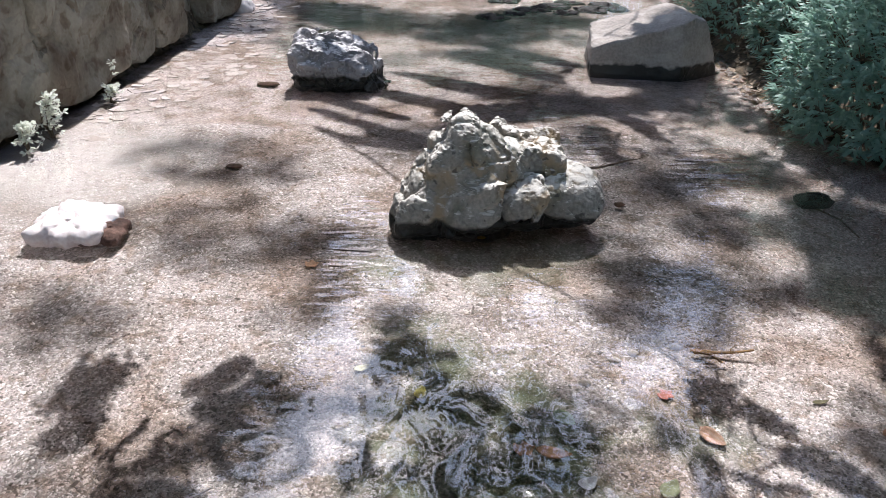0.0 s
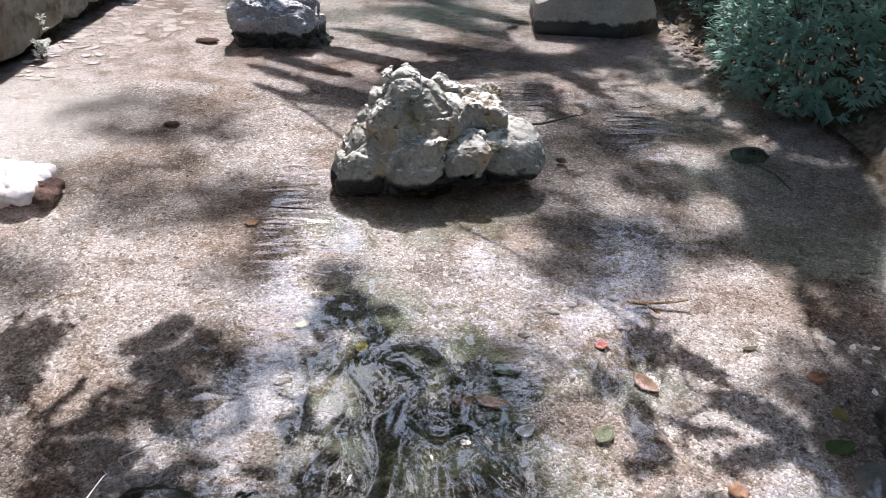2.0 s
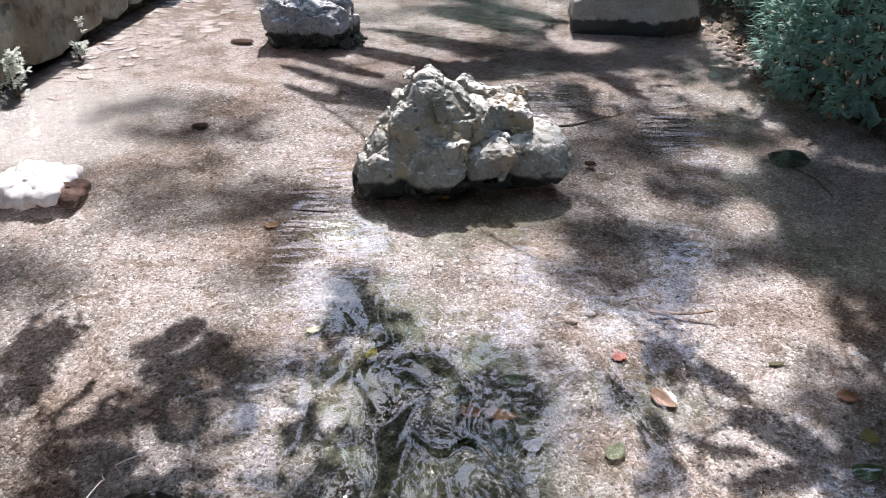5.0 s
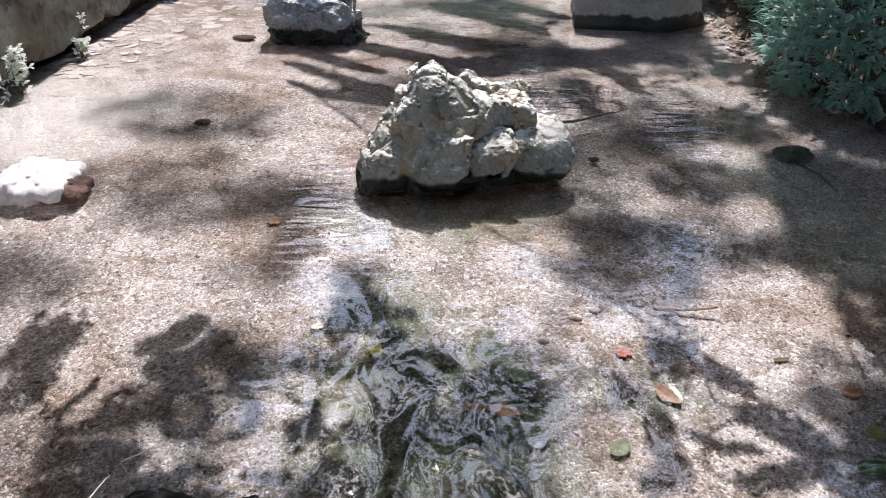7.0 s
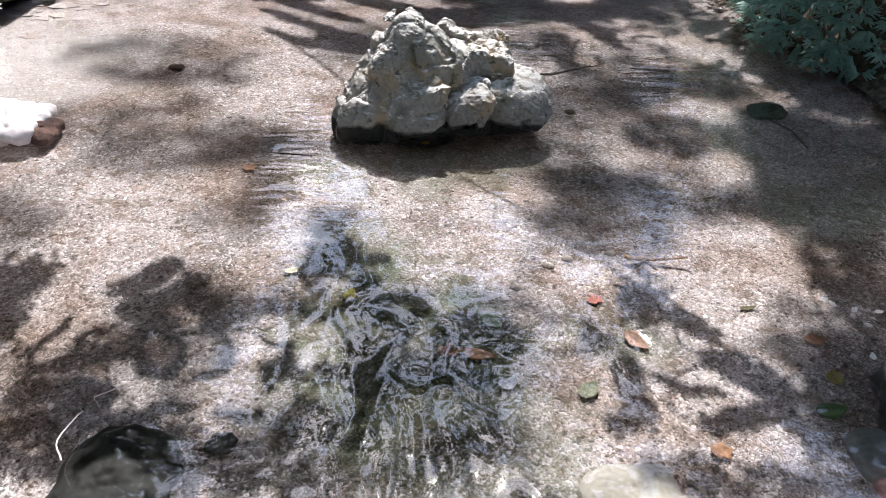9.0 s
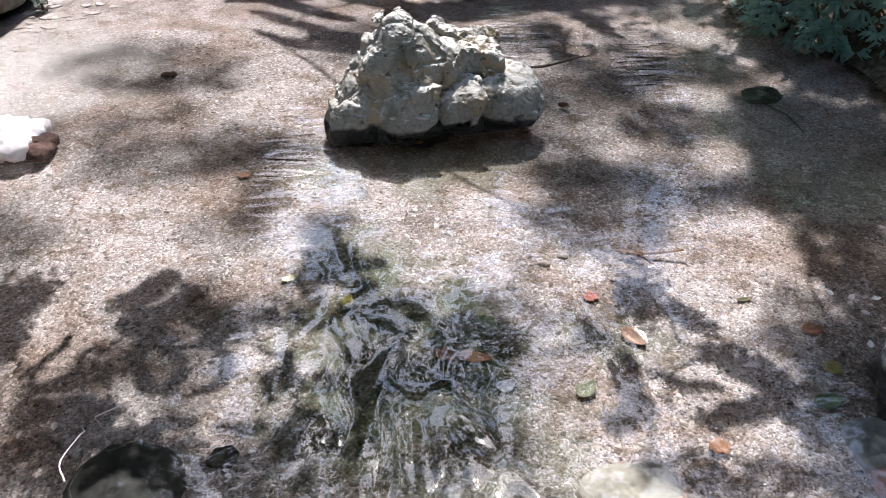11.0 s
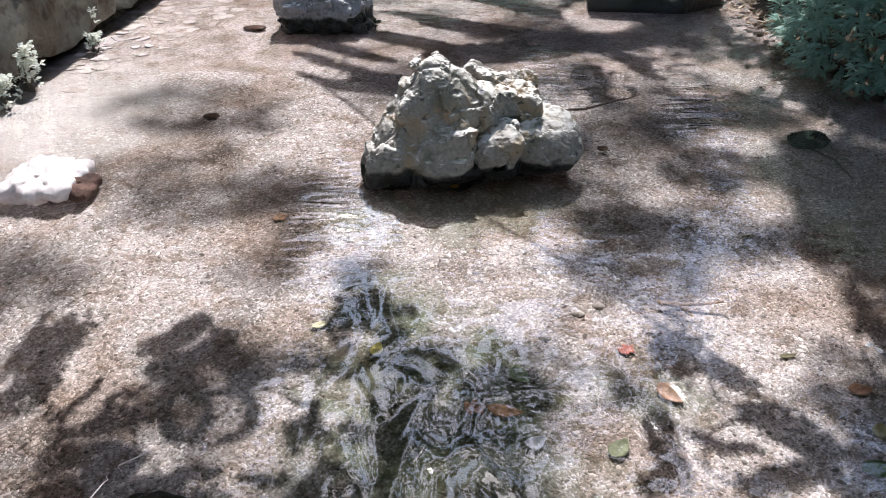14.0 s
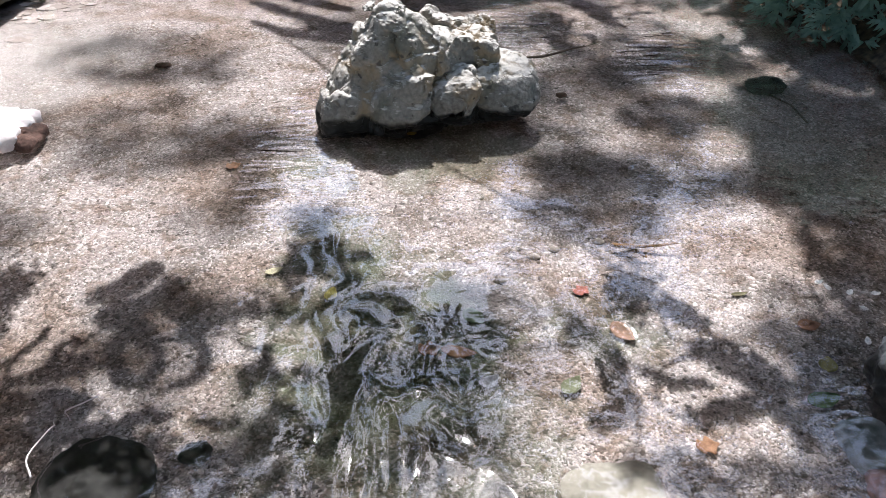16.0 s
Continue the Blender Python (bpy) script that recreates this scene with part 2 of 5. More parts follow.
ROCK = wet_band(toplit(stained(mat("pitted_limestone", (0.36, 0.335, 0.295), (0.21, 0.195, 0.17), 9, 60, 0.92, 0.8, 0.012, grain=0.5, sharp=0.12),
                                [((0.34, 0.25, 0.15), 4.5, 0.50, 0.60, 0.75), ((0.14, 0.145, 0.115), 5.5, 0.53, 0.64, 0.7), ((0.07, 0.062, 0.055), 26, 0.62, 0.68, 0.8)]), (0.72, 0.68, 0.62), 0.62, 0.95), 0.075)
ROCK_GREY = wet_band(toplit(stained(mat("grey_stone", (0.33, 0.315, 0.32), (0.20, 0.19, 0.195), 6, 60, 0.9, 0.8, 0.012), [((0.12, 0.11, 0.11), 20, 0.6, 0.68, 0.7)]), (0.70, 0.67, 0.66), 0.75, 1.0), 0.085)
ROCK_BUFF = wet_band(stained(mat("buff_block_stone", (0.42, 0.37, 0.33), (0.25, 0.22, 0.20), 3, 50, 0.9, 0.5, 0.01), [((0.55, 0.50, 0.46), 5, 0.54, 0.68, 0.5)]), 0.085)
PALE = mat("pale_limestone", (0.8, 0.74, 0.72), (0.62, 0.52, 0.5), 9, 60, 0.9, 0.4, 0.008)
RUST = mat("rusty_sandstone", (0.15, 0.085, 0.065), (0.05, 0.03, 0.024), 14, 70, 0.9, 0.9, 0.012)
DARK_STONE = mat("dark_wet_stone", (0.04, 0.037, 0.034), (0.014, 0.013, 0.012), 8, 60, 0.8, 0.4, 0.008)
WALL = mat("old_lime_wall_stone", (0.30, 0.275, 0.225), (0.13, 0.11, 0.085), 4, 40, 0.95, 0.5, 0.02, grain=0.2, sharp=0.16)
LEAF = mat("shrub_leaf", (0.36, 0.52, 0.43), (0.18, 0.30, 0.24), 3, 20, 0.45, 0.1, 0.002)


def translucent(m, share):
    """Lets light through thin leaves."""
    n, l = m.node_tree.nodes, m.node_tree.links
    b = n["Principled BSDF"]
    tr = n.new("ShaderNodeBsdfTranslucent")
    l.new(b.inputs["Base Color"].links[0].from_socket, tr.inputs["Color"])
    mx = n.new("ShaderNodeMixShader")
    mx.inputs[0].default_value = share
    l.new(b.outputs[0], mx.inputs[1])
    l.new(tr.outputs[0], mx.inputs[2])
    l.new(mx.outputs[0], n["Material Output"].inputs["Surface"])
    return m


translucent(LEAF, 0.45)
CANOPY = mat("canopy_leaf", (0.07, 0.13, 0.035), (0.04, 0.08, 0.02), 2, 12, 0.6, 0.1, 0.002)
BARK = mat("bark", (0.16, 0.12, 0.085), (0.07, 0.05, 0.035), 8, 40, 0.9, 0.8, 0.02)
PEBBLE = mat("river_pebble", (0.5, 0.44, 0.39), (0.26, 0.22, 0.19), 9, 60, 0.8, 0.4, 0.004)


def bed_material():
    m = mat("gravel_bed", (0.48, 0.41, 0.39), (0.24, 0.20, 0.18), 5, 55, 0.9, 0.8, 0.012)
    n, l = m.node_tree.nodes, m.node_tree.links
    b = n["Principled BSDF"]
    old = b.inputs["Base Color"].links[0].from_socket
    geo = n.new("ShaderNodeNewGeometry")
    vo = n.new("ShaderNodeTexVoronoi")
    vo.inputs["Scale"].default_value = 120
    l.new(geo.outputs["Position"], vo.inputs["Vector"])
    mp = n.new("ShaderNodeMapRange")
    mp.inputs["To Min"].default_value, mp.inputs["To Max"].default_value = 0.4, 1.42
    l.new(vo.outputs["Color"], mp.inputs["Value"])
    mul = n.new("ShaderNodeVectorMath")
    mul.operation = "SCALE"
    l.new(old, mul.inputs[0])
    l.new(mp.outputs[0], mul.inputs["Scale"])
    l.new(mul.outputs[0], b.inputs["Base Color"])
    return m


def algae_and_shade(m, share):
    """Dark green algal cover on the stones of the deeper middle channel, and painted shade by the rock, in ragged
    patches.
    """
    n, l = m.node_tree.nodes, m.node_tree.links
    b = n["Principled BSDF"]
    last = b.inputs["Base Color"].links[0].from_socket
    geo = n.new("ShaderNodeNewGeometry")
    ns = n.new("ShaderNodeTexNoise")
    ns.inputs["Scale"].default_value, ns.inputs["Detail"].default_value = 6, 5
    l.new(geo.outputs["Position"], ns.inputs["Vector"])
    # the patches beside the rock deepen its shadow by colour
    for at, far in (((-0.02, 2.62, -0.12), 0.27), ((0.06, 2.3, -0.14), 0.36), ((0.22, 2.0, -0.14), 0.42), ((0.42, 2.12, -0.12), 0.26), ((0.0, 1.75, -0.1), 0.36), ((0.40, 1.66, -0.1), 0.42), ((0.95, 2.1, -0.1), 0.2), ((0.4, 3.45, -0.15), 0.42), ((-0.22, 3.3, -0.15), 0.22)):
        ds = n.new("ShaderNodeVectorMath")
        ds.operation = "DISTANCE"
        l.new(geo.outputs["Position"], ds.inputs[0])
        ds.inputs[1].default_value = at
        ad = n.new("ShaderNodeMath")
        ad.operation = "MULTIPLY_ADD"
        ad.inputs[1].default_value = -0.8
        l.new(ns.outputs[0], ad.inputs[0])
        l.new(ds.outputs["Value"], ad.inputs[2])
        mr = n.new("ShaderNodeMapRange")
        mr.inputs["From Min"].default_value, mr.inputs["From Max"].default_value = far - 0.58, far - 0.36
        mr.inputs["To Min"].default_value, mr.inputs["To Max"].default_value = share, 0.0
        l.new(ad.outputs[0], mr.inputs["Value"])
        mx = n.new("ShaderNodeMix")
        mx.data_type = "RGBA"
        l.new(mr.outputs[0], mx.inputs[0])
        l.new(last, mx.inputs[6])
        mx.inputs[7].default_value = (0.10, 0.115, 0.065, 1)
        last = mx.outputs[2]
    l.new(last, b.inputs["Base Color"])
    return m


def debris(m, scale=1.7, tint=(0.62, 0.53, 0.46)):
    """Brown silt and leaf crumbs lying over the stones in loose patches and strands."""
    n, l = m.node_tree.nodes, m.node_tree.links
    b = n["Principled BSDF"]
    old = b.inputs["Base Color"].links[0].from_socket
    geo = n.new("ShaderNodeNewGeometry")
    last = old
    for k, lo, hi in ((scale, 0.47, 0.60), (scale * 7, 0.52, 0.64)):
        ns = n.new("ShaderNodeTexNoise")
        ns.inputs["Scale"].default_value, ns.inputs["Detail"].default_value, ns.inputs["Distortion"].default_value = k, 6, 0.6
        l.new(geo.outputs["Position"], ns.inputs["Vector"])
        mr = n.new("ShaderNodeMapRange")
        mr.inputs["From Min"].default_value, mr.inputs["From Max"].default_value = lo, hi
        mr.inputs["To Max"].default_value = 0.75
        l.new(ns.outputs[0], mr.inputs["Value"])
        mul = n.new("ShaderNodeMix")
        mul.data_type, mul.blend_type = "RGBA", "MULTIPLY"
        l.new(mr.outputs[0], mul.inputs[0])
        l.new(last, mul.inputs[6])
        mul.inputs[7].default_value = (*tint, 1)
        last = mul.outputs[2]
    l.new(last, b.inputs["Base Color"])
    return m


def silt(m, at=(-2.25, 4.35, -0.05), near=0.35, far=1.05, pale=(0.48, 0.44, 0.42)):
    """A bank of pale silt by the wall, ragged at its rim."""
    n, l = m.node_tree.nodes, m.node_tree.links
    b = n["Principled BSDF"]
    old = b.inputs["Base Color"].links[0].from_socket
    geo = n.new("ShaderNodeNewGeometry")
    ns = n.new("ShaderNodeTexNoise")
    ns.inputs["Scale"].default_value, ns.inputs["Detail"].default_value = 3.5, 7
    l.new(geo.outputs["Position"], ns.inputs["Vector"])
    ds = n.new("ShaderNodeVectorMath")
    ds.operation = "DISTANCE"
    l.new(geo.outputs["Position"], ds.inputs[0])
    ds.inputs[1].default_value = at
    ad = n.new("ShaderNodeMath")
    ad.operation = "MULTIPLY_ADD"
    ad.inputs[1].default_value = 1.1
    l.new(ns.outputs[0], ad.inputs[0])
    l.new(ds.outputs["Value"], ad.inputs[2])
    mr = n.new("ShaderNodeMapRange")
    mr.inputs["From Min"].default_value, mr.inputs["From Max"].default_value = near + 0.55, far + 0.55
    mr.inputs["To Min"].default_value, mr.inputs["To Max"].default_value = 0.7, 0.0
    l.new(ad.outputs[0], mr.inputs["Value"])
    mx = n.new("ShaderNodeMix")
    mx.data_type = "RGBA"
    l.new(mr.outputs[0], mx.inputs[0])
    l.new(old, mx.inputs[6])
    mx.inputs[7].default_value = (*pale, 1)
    l.new(mx.outputs[2], b.inputs["Base Color"])
    return m


def banked(m):
    """Dark leafy earth in place of gravel where the ground rises to its banks."""
    n, l = m.node_tree.nodes, m.node_tree.links
    b = n["Principled BSDF"]
    old = b.inputs["Base Color"].links[0].from_socket
    geo = n.new("ShaderNodeNewGeometry")
    at = n.new("ShaderNodeAttribute")
    at.attribute_name = "bank"
    ns = n.new("ShaderNodeTexNoise")
    ns.inputs["Scale"].default_value, ns.inputs["Detail"].default_value = 7, 7
    l.new(geo.outputs["Position"], ns.inputs["Vector"])
    ad = n.new("ShaderNodeMath")
    ad.operation = "MULTIPLY_ADD"
    ad.inputs[1].default_value = 0.8
    l.new(ns.outputs[0], ad.inputs[0])
    l.new(at.outputs["Fac"], ad.inputs[2])
    mr = n.new("ShaderNodeMapRange")
    mr.inputs["From Min"].default_value, mr.inputs["From Max"].default_value = 0.82, 0.98
    l.new(ad.outputs[0], mr.inputs["Value"])
    fine = n.new("ShaderNodeTexNoise")
    fine.inputs["Scale"].default_value, fine.inputs["Detail"].default_value = 26, 8
    l.new(geo.outputs["Position"], fine.inputs["Vector"])
    ramp = n.new("ShaderNodeValToRGB")
    ramp.color_ramp.elements[0].position, ramp.color_ramp.elements[1].position = 0.35, 0.66
    ramp.color_ramp.elements[0].color, ramp.color_ramp.elements[1].color = (0.035, 0.026, 0.018, 1), (0.13, 0.095, 0.06, 1)
    l.new(fine.outputs[0], ramp.inputs[0])
    mx = n.new("ShaderNodeMix")
    mx.data_type = "RGBA"
    l.new(mr.outputs[0], mx.inputs[0])
    l.new(old, mx.inputs[6])
    l.new(ramp.outputs[0], mx.inputs[7])
    l.new(mx.outputs[2], b.inputs["Base Color"])
    return m


debris(WALL, 1.4, (0.55, 0.45, 0.38))
BED = banked(silt(debris(algae_and_shade(bed_material(), 0.6))))


def water_material():
    m = bpy.data.materials.new("clear_stream_water")
    m.use_nodes = True
    n, l = m.node_tree.nodes, m.node_tree.links
    n.remove(n["Principled BSDF"])
    geo = n.new("ShaderNodeNewGeometry")
    def ripples(stretch, scale, distortion, detail):
        mp = n.new("ShaderNodeMapping")
        mp.inputs["Scale"].default_value = stretch
        l.new(geo.outputs["Position"], mp.inputs["Vector"])
        t = n.new("ShaderNodeTexNoise")
        t.inputs["Scale"].default_value, t.inputs["Detail"].default_value, t.inputs["Distortion"].default_value = scale, detail, distortion
        l.new(mp.outputs[0], t.inputs["Vector"])
        return t.outputs[0]

    def where(at, squash, near, far):
        """1 close to a place, falling to 0."""
        sc = n.new("ShaderNodeVectorMath")
        sc.operation = "MULTIPLY"
        sc.inputs[1].default_value = (squash[0], squash[1], 0.0)
        l.new(geo.outputs["Position"], sc.inputs[0])
        ds = n.new("ShaderNodeVectorMath")
        ds.operation = "DISTANCE"
        l.new(sc.outputs[0], ds.inputs[0])
        ds.inputs[1].default_value = (at[0] * squash[0], at[1] * squash[1], 0.0)
        mr = n.new("ShaderNodeMapRange")
        mr.interpolation_type = "SMOOTHSTEP"
        mr.inputs["From Min"].default_value, mr.inputs["From Max"].default_value = near, far
        mr.inputs["To Min"].default_value, mr.inputs["To Max"].default_value = 1.0, 0.0
        l.new(ds.outputs["Value"], mr.inputs["Value"])
        return mr.outputs[0]

    def sum_up(a, k, b):
        m = n.new("ShaderNodeMath")
        m.operation = "MULTIPLY_ADD"
        l.new(a, m.inputs[0])
        if isinstance(k, float):
            m.inputs[1].default_value = k
        else:
            l.new(k, m.inputs[1])
        if isinstance(b, float):
            m.inputs[2].default_value = b
        else:
            l.new(b, m.inputs[2])
        return m.outputs[0]

    # a nearly still sheet; cross ripples beside and above the stones; a rough tongue of current towards the near bank
    height = sum_up(ripples((1.0, 1.8, 1.0), 6.0, 0.4, 1.0), 0.05, 0.0)
    cross = ripples((0.8, 3.0, 1.0), 5.0, 0.8, 0.6)
    for at, squash, near, far, k in (((-0.40, 3.3), (1.0, 0.34), 0.06, 0.28, 0.5), ((1.70, 4.42), (0.9, 0.62), 0.12, 0.36, 0.85), ((0.86, 4.88), (1.2, 0.55), 0.1, 0.40, 0.6)):
        height = sum_up(cross, sum_up(where(at, squash, near, far), k, 0.0), height)
    tongue = ripples((1.6, 0.8, 1.0), 4.0, 1.5, 0.7)
    for at, squash, near, far, k in (((0.08, 1.9), (1.0, 0.45), 0.08, 0.44, 0.62), ((0.35, 1.42), (0.8, 0.7), 0.1, 0.42, 0.45), ((0.95, 2.05), (1.6, 0.8), 0.05, 0.32, 0.4)):
        height = sum_up(tongue, sum_up(where(at, squash, near, far), k, 0.0), height)
    bp = n.new("ShaderNodeBump")
    bp.inputs["Strength"].default_value, bp.inputs["Distance"].default_value = 1.0, 0.055
    l.new(height, bp.inputs["Height"])
    rf = n.new("ShaderNodeBsdfRefraction")
    rf.inputs["IOR"].default_value, rf.inputs["Roughness"].default_value = 1.33, 0.0
    rf.inputs["Color"].default_value = (0.96, 0.99, 0.985, 1)
    gl = n.new("ShaderNodeBsdfGlossy")
    gl.inputs["Roughness"].default_value = 0.03
    fr = n.new("ShaderNodeFresnel")
    fr.inputs["IOR"].default_value = 2.1
    mx = n.new("ShaderNodeMixShader")
    # the bed is seen through the mean of many passing waves
    calm = n.new("ShaderNodeBump")
    calm.inputs["Strength"].default_value, calm.inputs["Distance"].default_value = 0.25, 0.05
    l.new(height, calm.inputs["Height"])
    l.new(calm.outputs[0], rf.inputs["Normal"])
    for s in (gl, fr):
        l.new(bp.outputs[0], s.inputs["Normal"])
    l.new(fr.outputs[0], mx.inputs[0])
    l.new(rf.outputs[0], mx.inputs[1])
    l.new(gl.outputs[0], mx.inputs[2])
    l.new(mx.outputs[0], n["Material Output"].inputs["Surface"])
    return m


WATER = water_material()


# ---- ground ----
def smooth(a, b, v):
    t = min(1.0, max(0.0, (v - a) / (b - a)))
    return t * t * (3 - 2 * t)


def wall_x(y):
    return -2.58 + 0.15 * (min(max(y, -3.0), 9.0) - 4.3)


def right_x(y):
    return 2.75 - 0.25 * smooth(4.6, 5.4, y) + 0.15 * smooth(6.5, 8.5, y) + 0.12 * noise.noise((1.7, y * 1.3, 0.0)) + 0.05 * noise.noise((5.7, y * 4.3, 0.0))


def near_y(x):
    return 1.12 + 0.12 * math.sin(1.9 * x + 0.6) + 0.10 * noise.noise((x * 2.3, 4.1, 0.0))


def bed_height(x, y):
    z = -0.11
    z += 0.095 * smooth(-0.9, -2.0, x) * smooth(2.6, 4.2, y)
    z += 0.045 * smooth(6.0, 8.5, y)
    z -= 0.10 * math.exp(-((x - 2.0) ** 2 / 0.5 + (y - 3.4) ** 2 / 0.5))
    z -= 0.05 * math.exp(-((x - 0.05) ** 2 / 0.12 + (y - 2.0) ** 2 / 0.3))
    z -= 0.06 * math.exp(-((x - 0.45) ** 2 / 0.16 + (y - 3.42) ** 2 / 0.05))
    z += 0.02 * fbm((x * 1.6, y * 1.6, 0.3), 3)
    z += max(0.0, x - right_x(y)) * 0.0 + 0.45 * smooth(right_x(y) - 0.25, right_x(y) + 0.7, x)
    z += 1.15 * smooth(wall_x(y) - 0.12, wall_x(y) - 0.45, x)
    z += 0.5 * smooth(near_y(x), near_y(x) - 0.8, y)
    z += 0.5 * smooth(12.5, 15.0, y)
    if abs(x) > 6 or y > 15 or y < -4:
        z += 0.3 * fbm((x * 0.05, y * 0.05, 2.0), 3)
    return z


def spread(lo, hi, step, far):
    inner = list(np.arange(lo, hi + 1e-6, step))
    out, gap = [], step
    left, right = lo, hi
    a, b = [], []
    while right < far:
        gap *= 1.35
        right += gap
        left -= gap
        a.append(left)
        b.append(right)
    return a[::-1] + inner + b


xs, ys = spread(-3.2, 3.8, 0.05, 260), spread(0.4, 10.0, 0.05, 260)
gv = [(x, y, bed_height(x, y)) for y in ys for x in xs]
W = len(xs)
gf = [(j * W + i, j * W + i + 1, (j + 1) * W + i + 1, (j + 1) * W + i) for j in range(len(ys) - 1) for i in range(W - 1)]
ground = tagged(new("ground", mesh_from("ground", gv, gf, BED, True)), "pale gravel stream bed rising to earthy banks", "ground", kind="structure")

bank = ground.data.attributes.new("bank", "FLOAT", "POINT")
bank.data.foreach_set("value", [max(smooth(right_x(y) - 0.12, right_x(y) + 0.16, x), smooth(wall_x(y) + 0.05, wall_x(y) - 0.25, x), smooth(near_y(x) - 0.1, near_y(x) - 0.5, y), smooth(13.0, 14.0, y)) for x, y, _ in gv])

water = tagged(new("water", mesh_from("water", [(-3.3, 0.2, 0), (3.6, 0.2, 0), (3.6, 14.5, 0), (-3.3, 14.5, 0)], [(0, 1, 2, 3)], WATER)),
               "clear shallow rippling stream water over gravel", "water", kind="structure")
water.visible_shadow = False

# ---- wall of large blocks along the stream ----
wall = thing("wall_left", "old rough stone retaining wall along the stream", "wall", kind="structure")
WALL_BLOCKS = [(-2.6, -0.9, 0.0), (-0.88, 0.5, 0.02), (0.52, 1.98, -0.02), (2.0, 3.6, 0.0), (3.62, 5.0, 0.0), (5.02, 6.05, 0.03), (6.08, 6.6, -0.05), (6.62, 7.1, 0.0), (7.14, 7.6, -0.16), (7.62, 8.3, 0.06)]


def wall_block(y0, y1, out, seed):
    vs, fs = sphere(6)
    hy, hz, hx = (y1 - y0) / 2 + 0.035, 0.52, 0.32
    pts = []
    for v in vs:
        r = 1 / max(1e-6, (abs(v.x) ** 22 + abs(v.y) ** 22 + abs(v.z) ** 22) ** (1 / 22))
        p = Vector((v.x * r * hx, v.y * r * hy, v.z * r * hz))
        q = p * 2.4 + Vector((seed * 3.3, seed, 0))
        cell, near = noise.voronoi(q * 1.6)
        p += v * (0.05 * fbm(q, 6) + 0.035 * noise.noise_vector(near[0] * 5).x - 0.08 * max(0, 0.12 - (cell[1] - cell[0])))
        if v.z < -0.4:
            p.z += 0.07 * max(0, noise.noise(Vector((p.y * 3.1 + seed * 2, 0.2, 0))))
        pts.append(p)
    return mesh_from("stone_block", pts, fs, WALL), hx


for i, (y0, y1, out) in enumerate(WALL_BLOCKS):
    me, hx = wall_block(y0, y1, out, i)
    ob = part("stone_block", me, wall)
    ob.location = (wall_x((y0 + y1) / 2) - hx + out - 0.03, (y0 + y1) / 2, 0.57)
    ob.rotation_euler = (0, 0, -0.15)

# ---- the large stones in the stream ----
up = (0, 0, 0, 0)
main = crag("limestone_rock", [
    ((0.16, 3.69, 0.22), (0.15, 0.16, 0.26), 3.0, (-0.04, 0.05, 0, 0.25)),
    ((0.135, 3.66, 0.43), (0.085, 0.10, 0.14), 2.1, (0.0, 0.0, -0.12, 0.15)),
    ((0.25, 3.72, 0.345), (0.14, 0.12, 0.13), 3.0, (0, 0, -0.45, 0.4)),
    ((0.055, 3.67, 0.25), (0.095, 0.13, 0.20), 4.5, (0, 0, 0.3, 0.25)),
    ((0.50, 3.86, 0.12), (0.19, 0.16, 0.28), 7.0, (-0.06, 0.0, -0.05, 0.12)),
    ((0.34, 3.79, 0.13), (0.16, 0.16, 0.26), 3.4, (0, 0, 0, 0.12)),
    ((-0.08, 3.64, 0.13), (0.12, 0.15, 0.14), 2.6, (0.1, 0.1, 0.6, 0.45)),
    ((0.0, 3.60, 0.05), (0.13, 0.12, 0.14), 2.6, up),
    ((0.19, 3.58, 0.15), (0.17, 0.12, 0.13), 3.2, (0, 0.2, 0.3, 0)),
    ((0.16, 3.72, -0.06), (0.27, 0.16, 0.16), 3.0, up),
    ((0.50, 3.86, -0.06), (0.20, 0.13, 0.16), 3.0, up)],
    [((0.42, 3.44, -0.03), (0.33, 0.19, 0.10), 2.2, (0, 0, 0.35, 0))],
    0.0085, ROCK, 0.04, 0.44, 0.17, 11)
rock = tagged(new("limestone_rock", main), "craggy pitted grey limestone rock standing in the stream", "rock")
wedge = crag("wedge_rock", [
    ((0.45, 3.62, 0.15), (0.115, 0.10, 0.085), 2.8, (0.1, 0, 0.1, 0.3)),
    ((0.49, 3.66, 0.21), (0.06, 0.07, 0.065), 2.0, (0.2, 0, 0, 0.3)),
    ((0.46, 3.70, 0.02), (0.12, 0.09, 0.13), 2.6, up)], [], 0.008, ROCK, 0.04, 0.35, 0.12, 21)
tagged(new("wedge_rock", wedge), "grey wedge of limestone leaning on the craggy rock", "rock")
lobe = crag("rounded_rock", [
    ((0.70, 3.72, 0.155), (0.185, 0.14, 0.105), 2.6, (0, 0.1, -0.12, 0.35)),
    ((0.68, 3.76, 0.02), (0.15, 0.11, 0.14), 2.4, up)], [], 0.008, ROCK, 0.04, 0.22, 0.12, 31)
tagged(new("rounded_rock", lobe), "rounded grey limestone boulder beside the craggy rock", "rock")

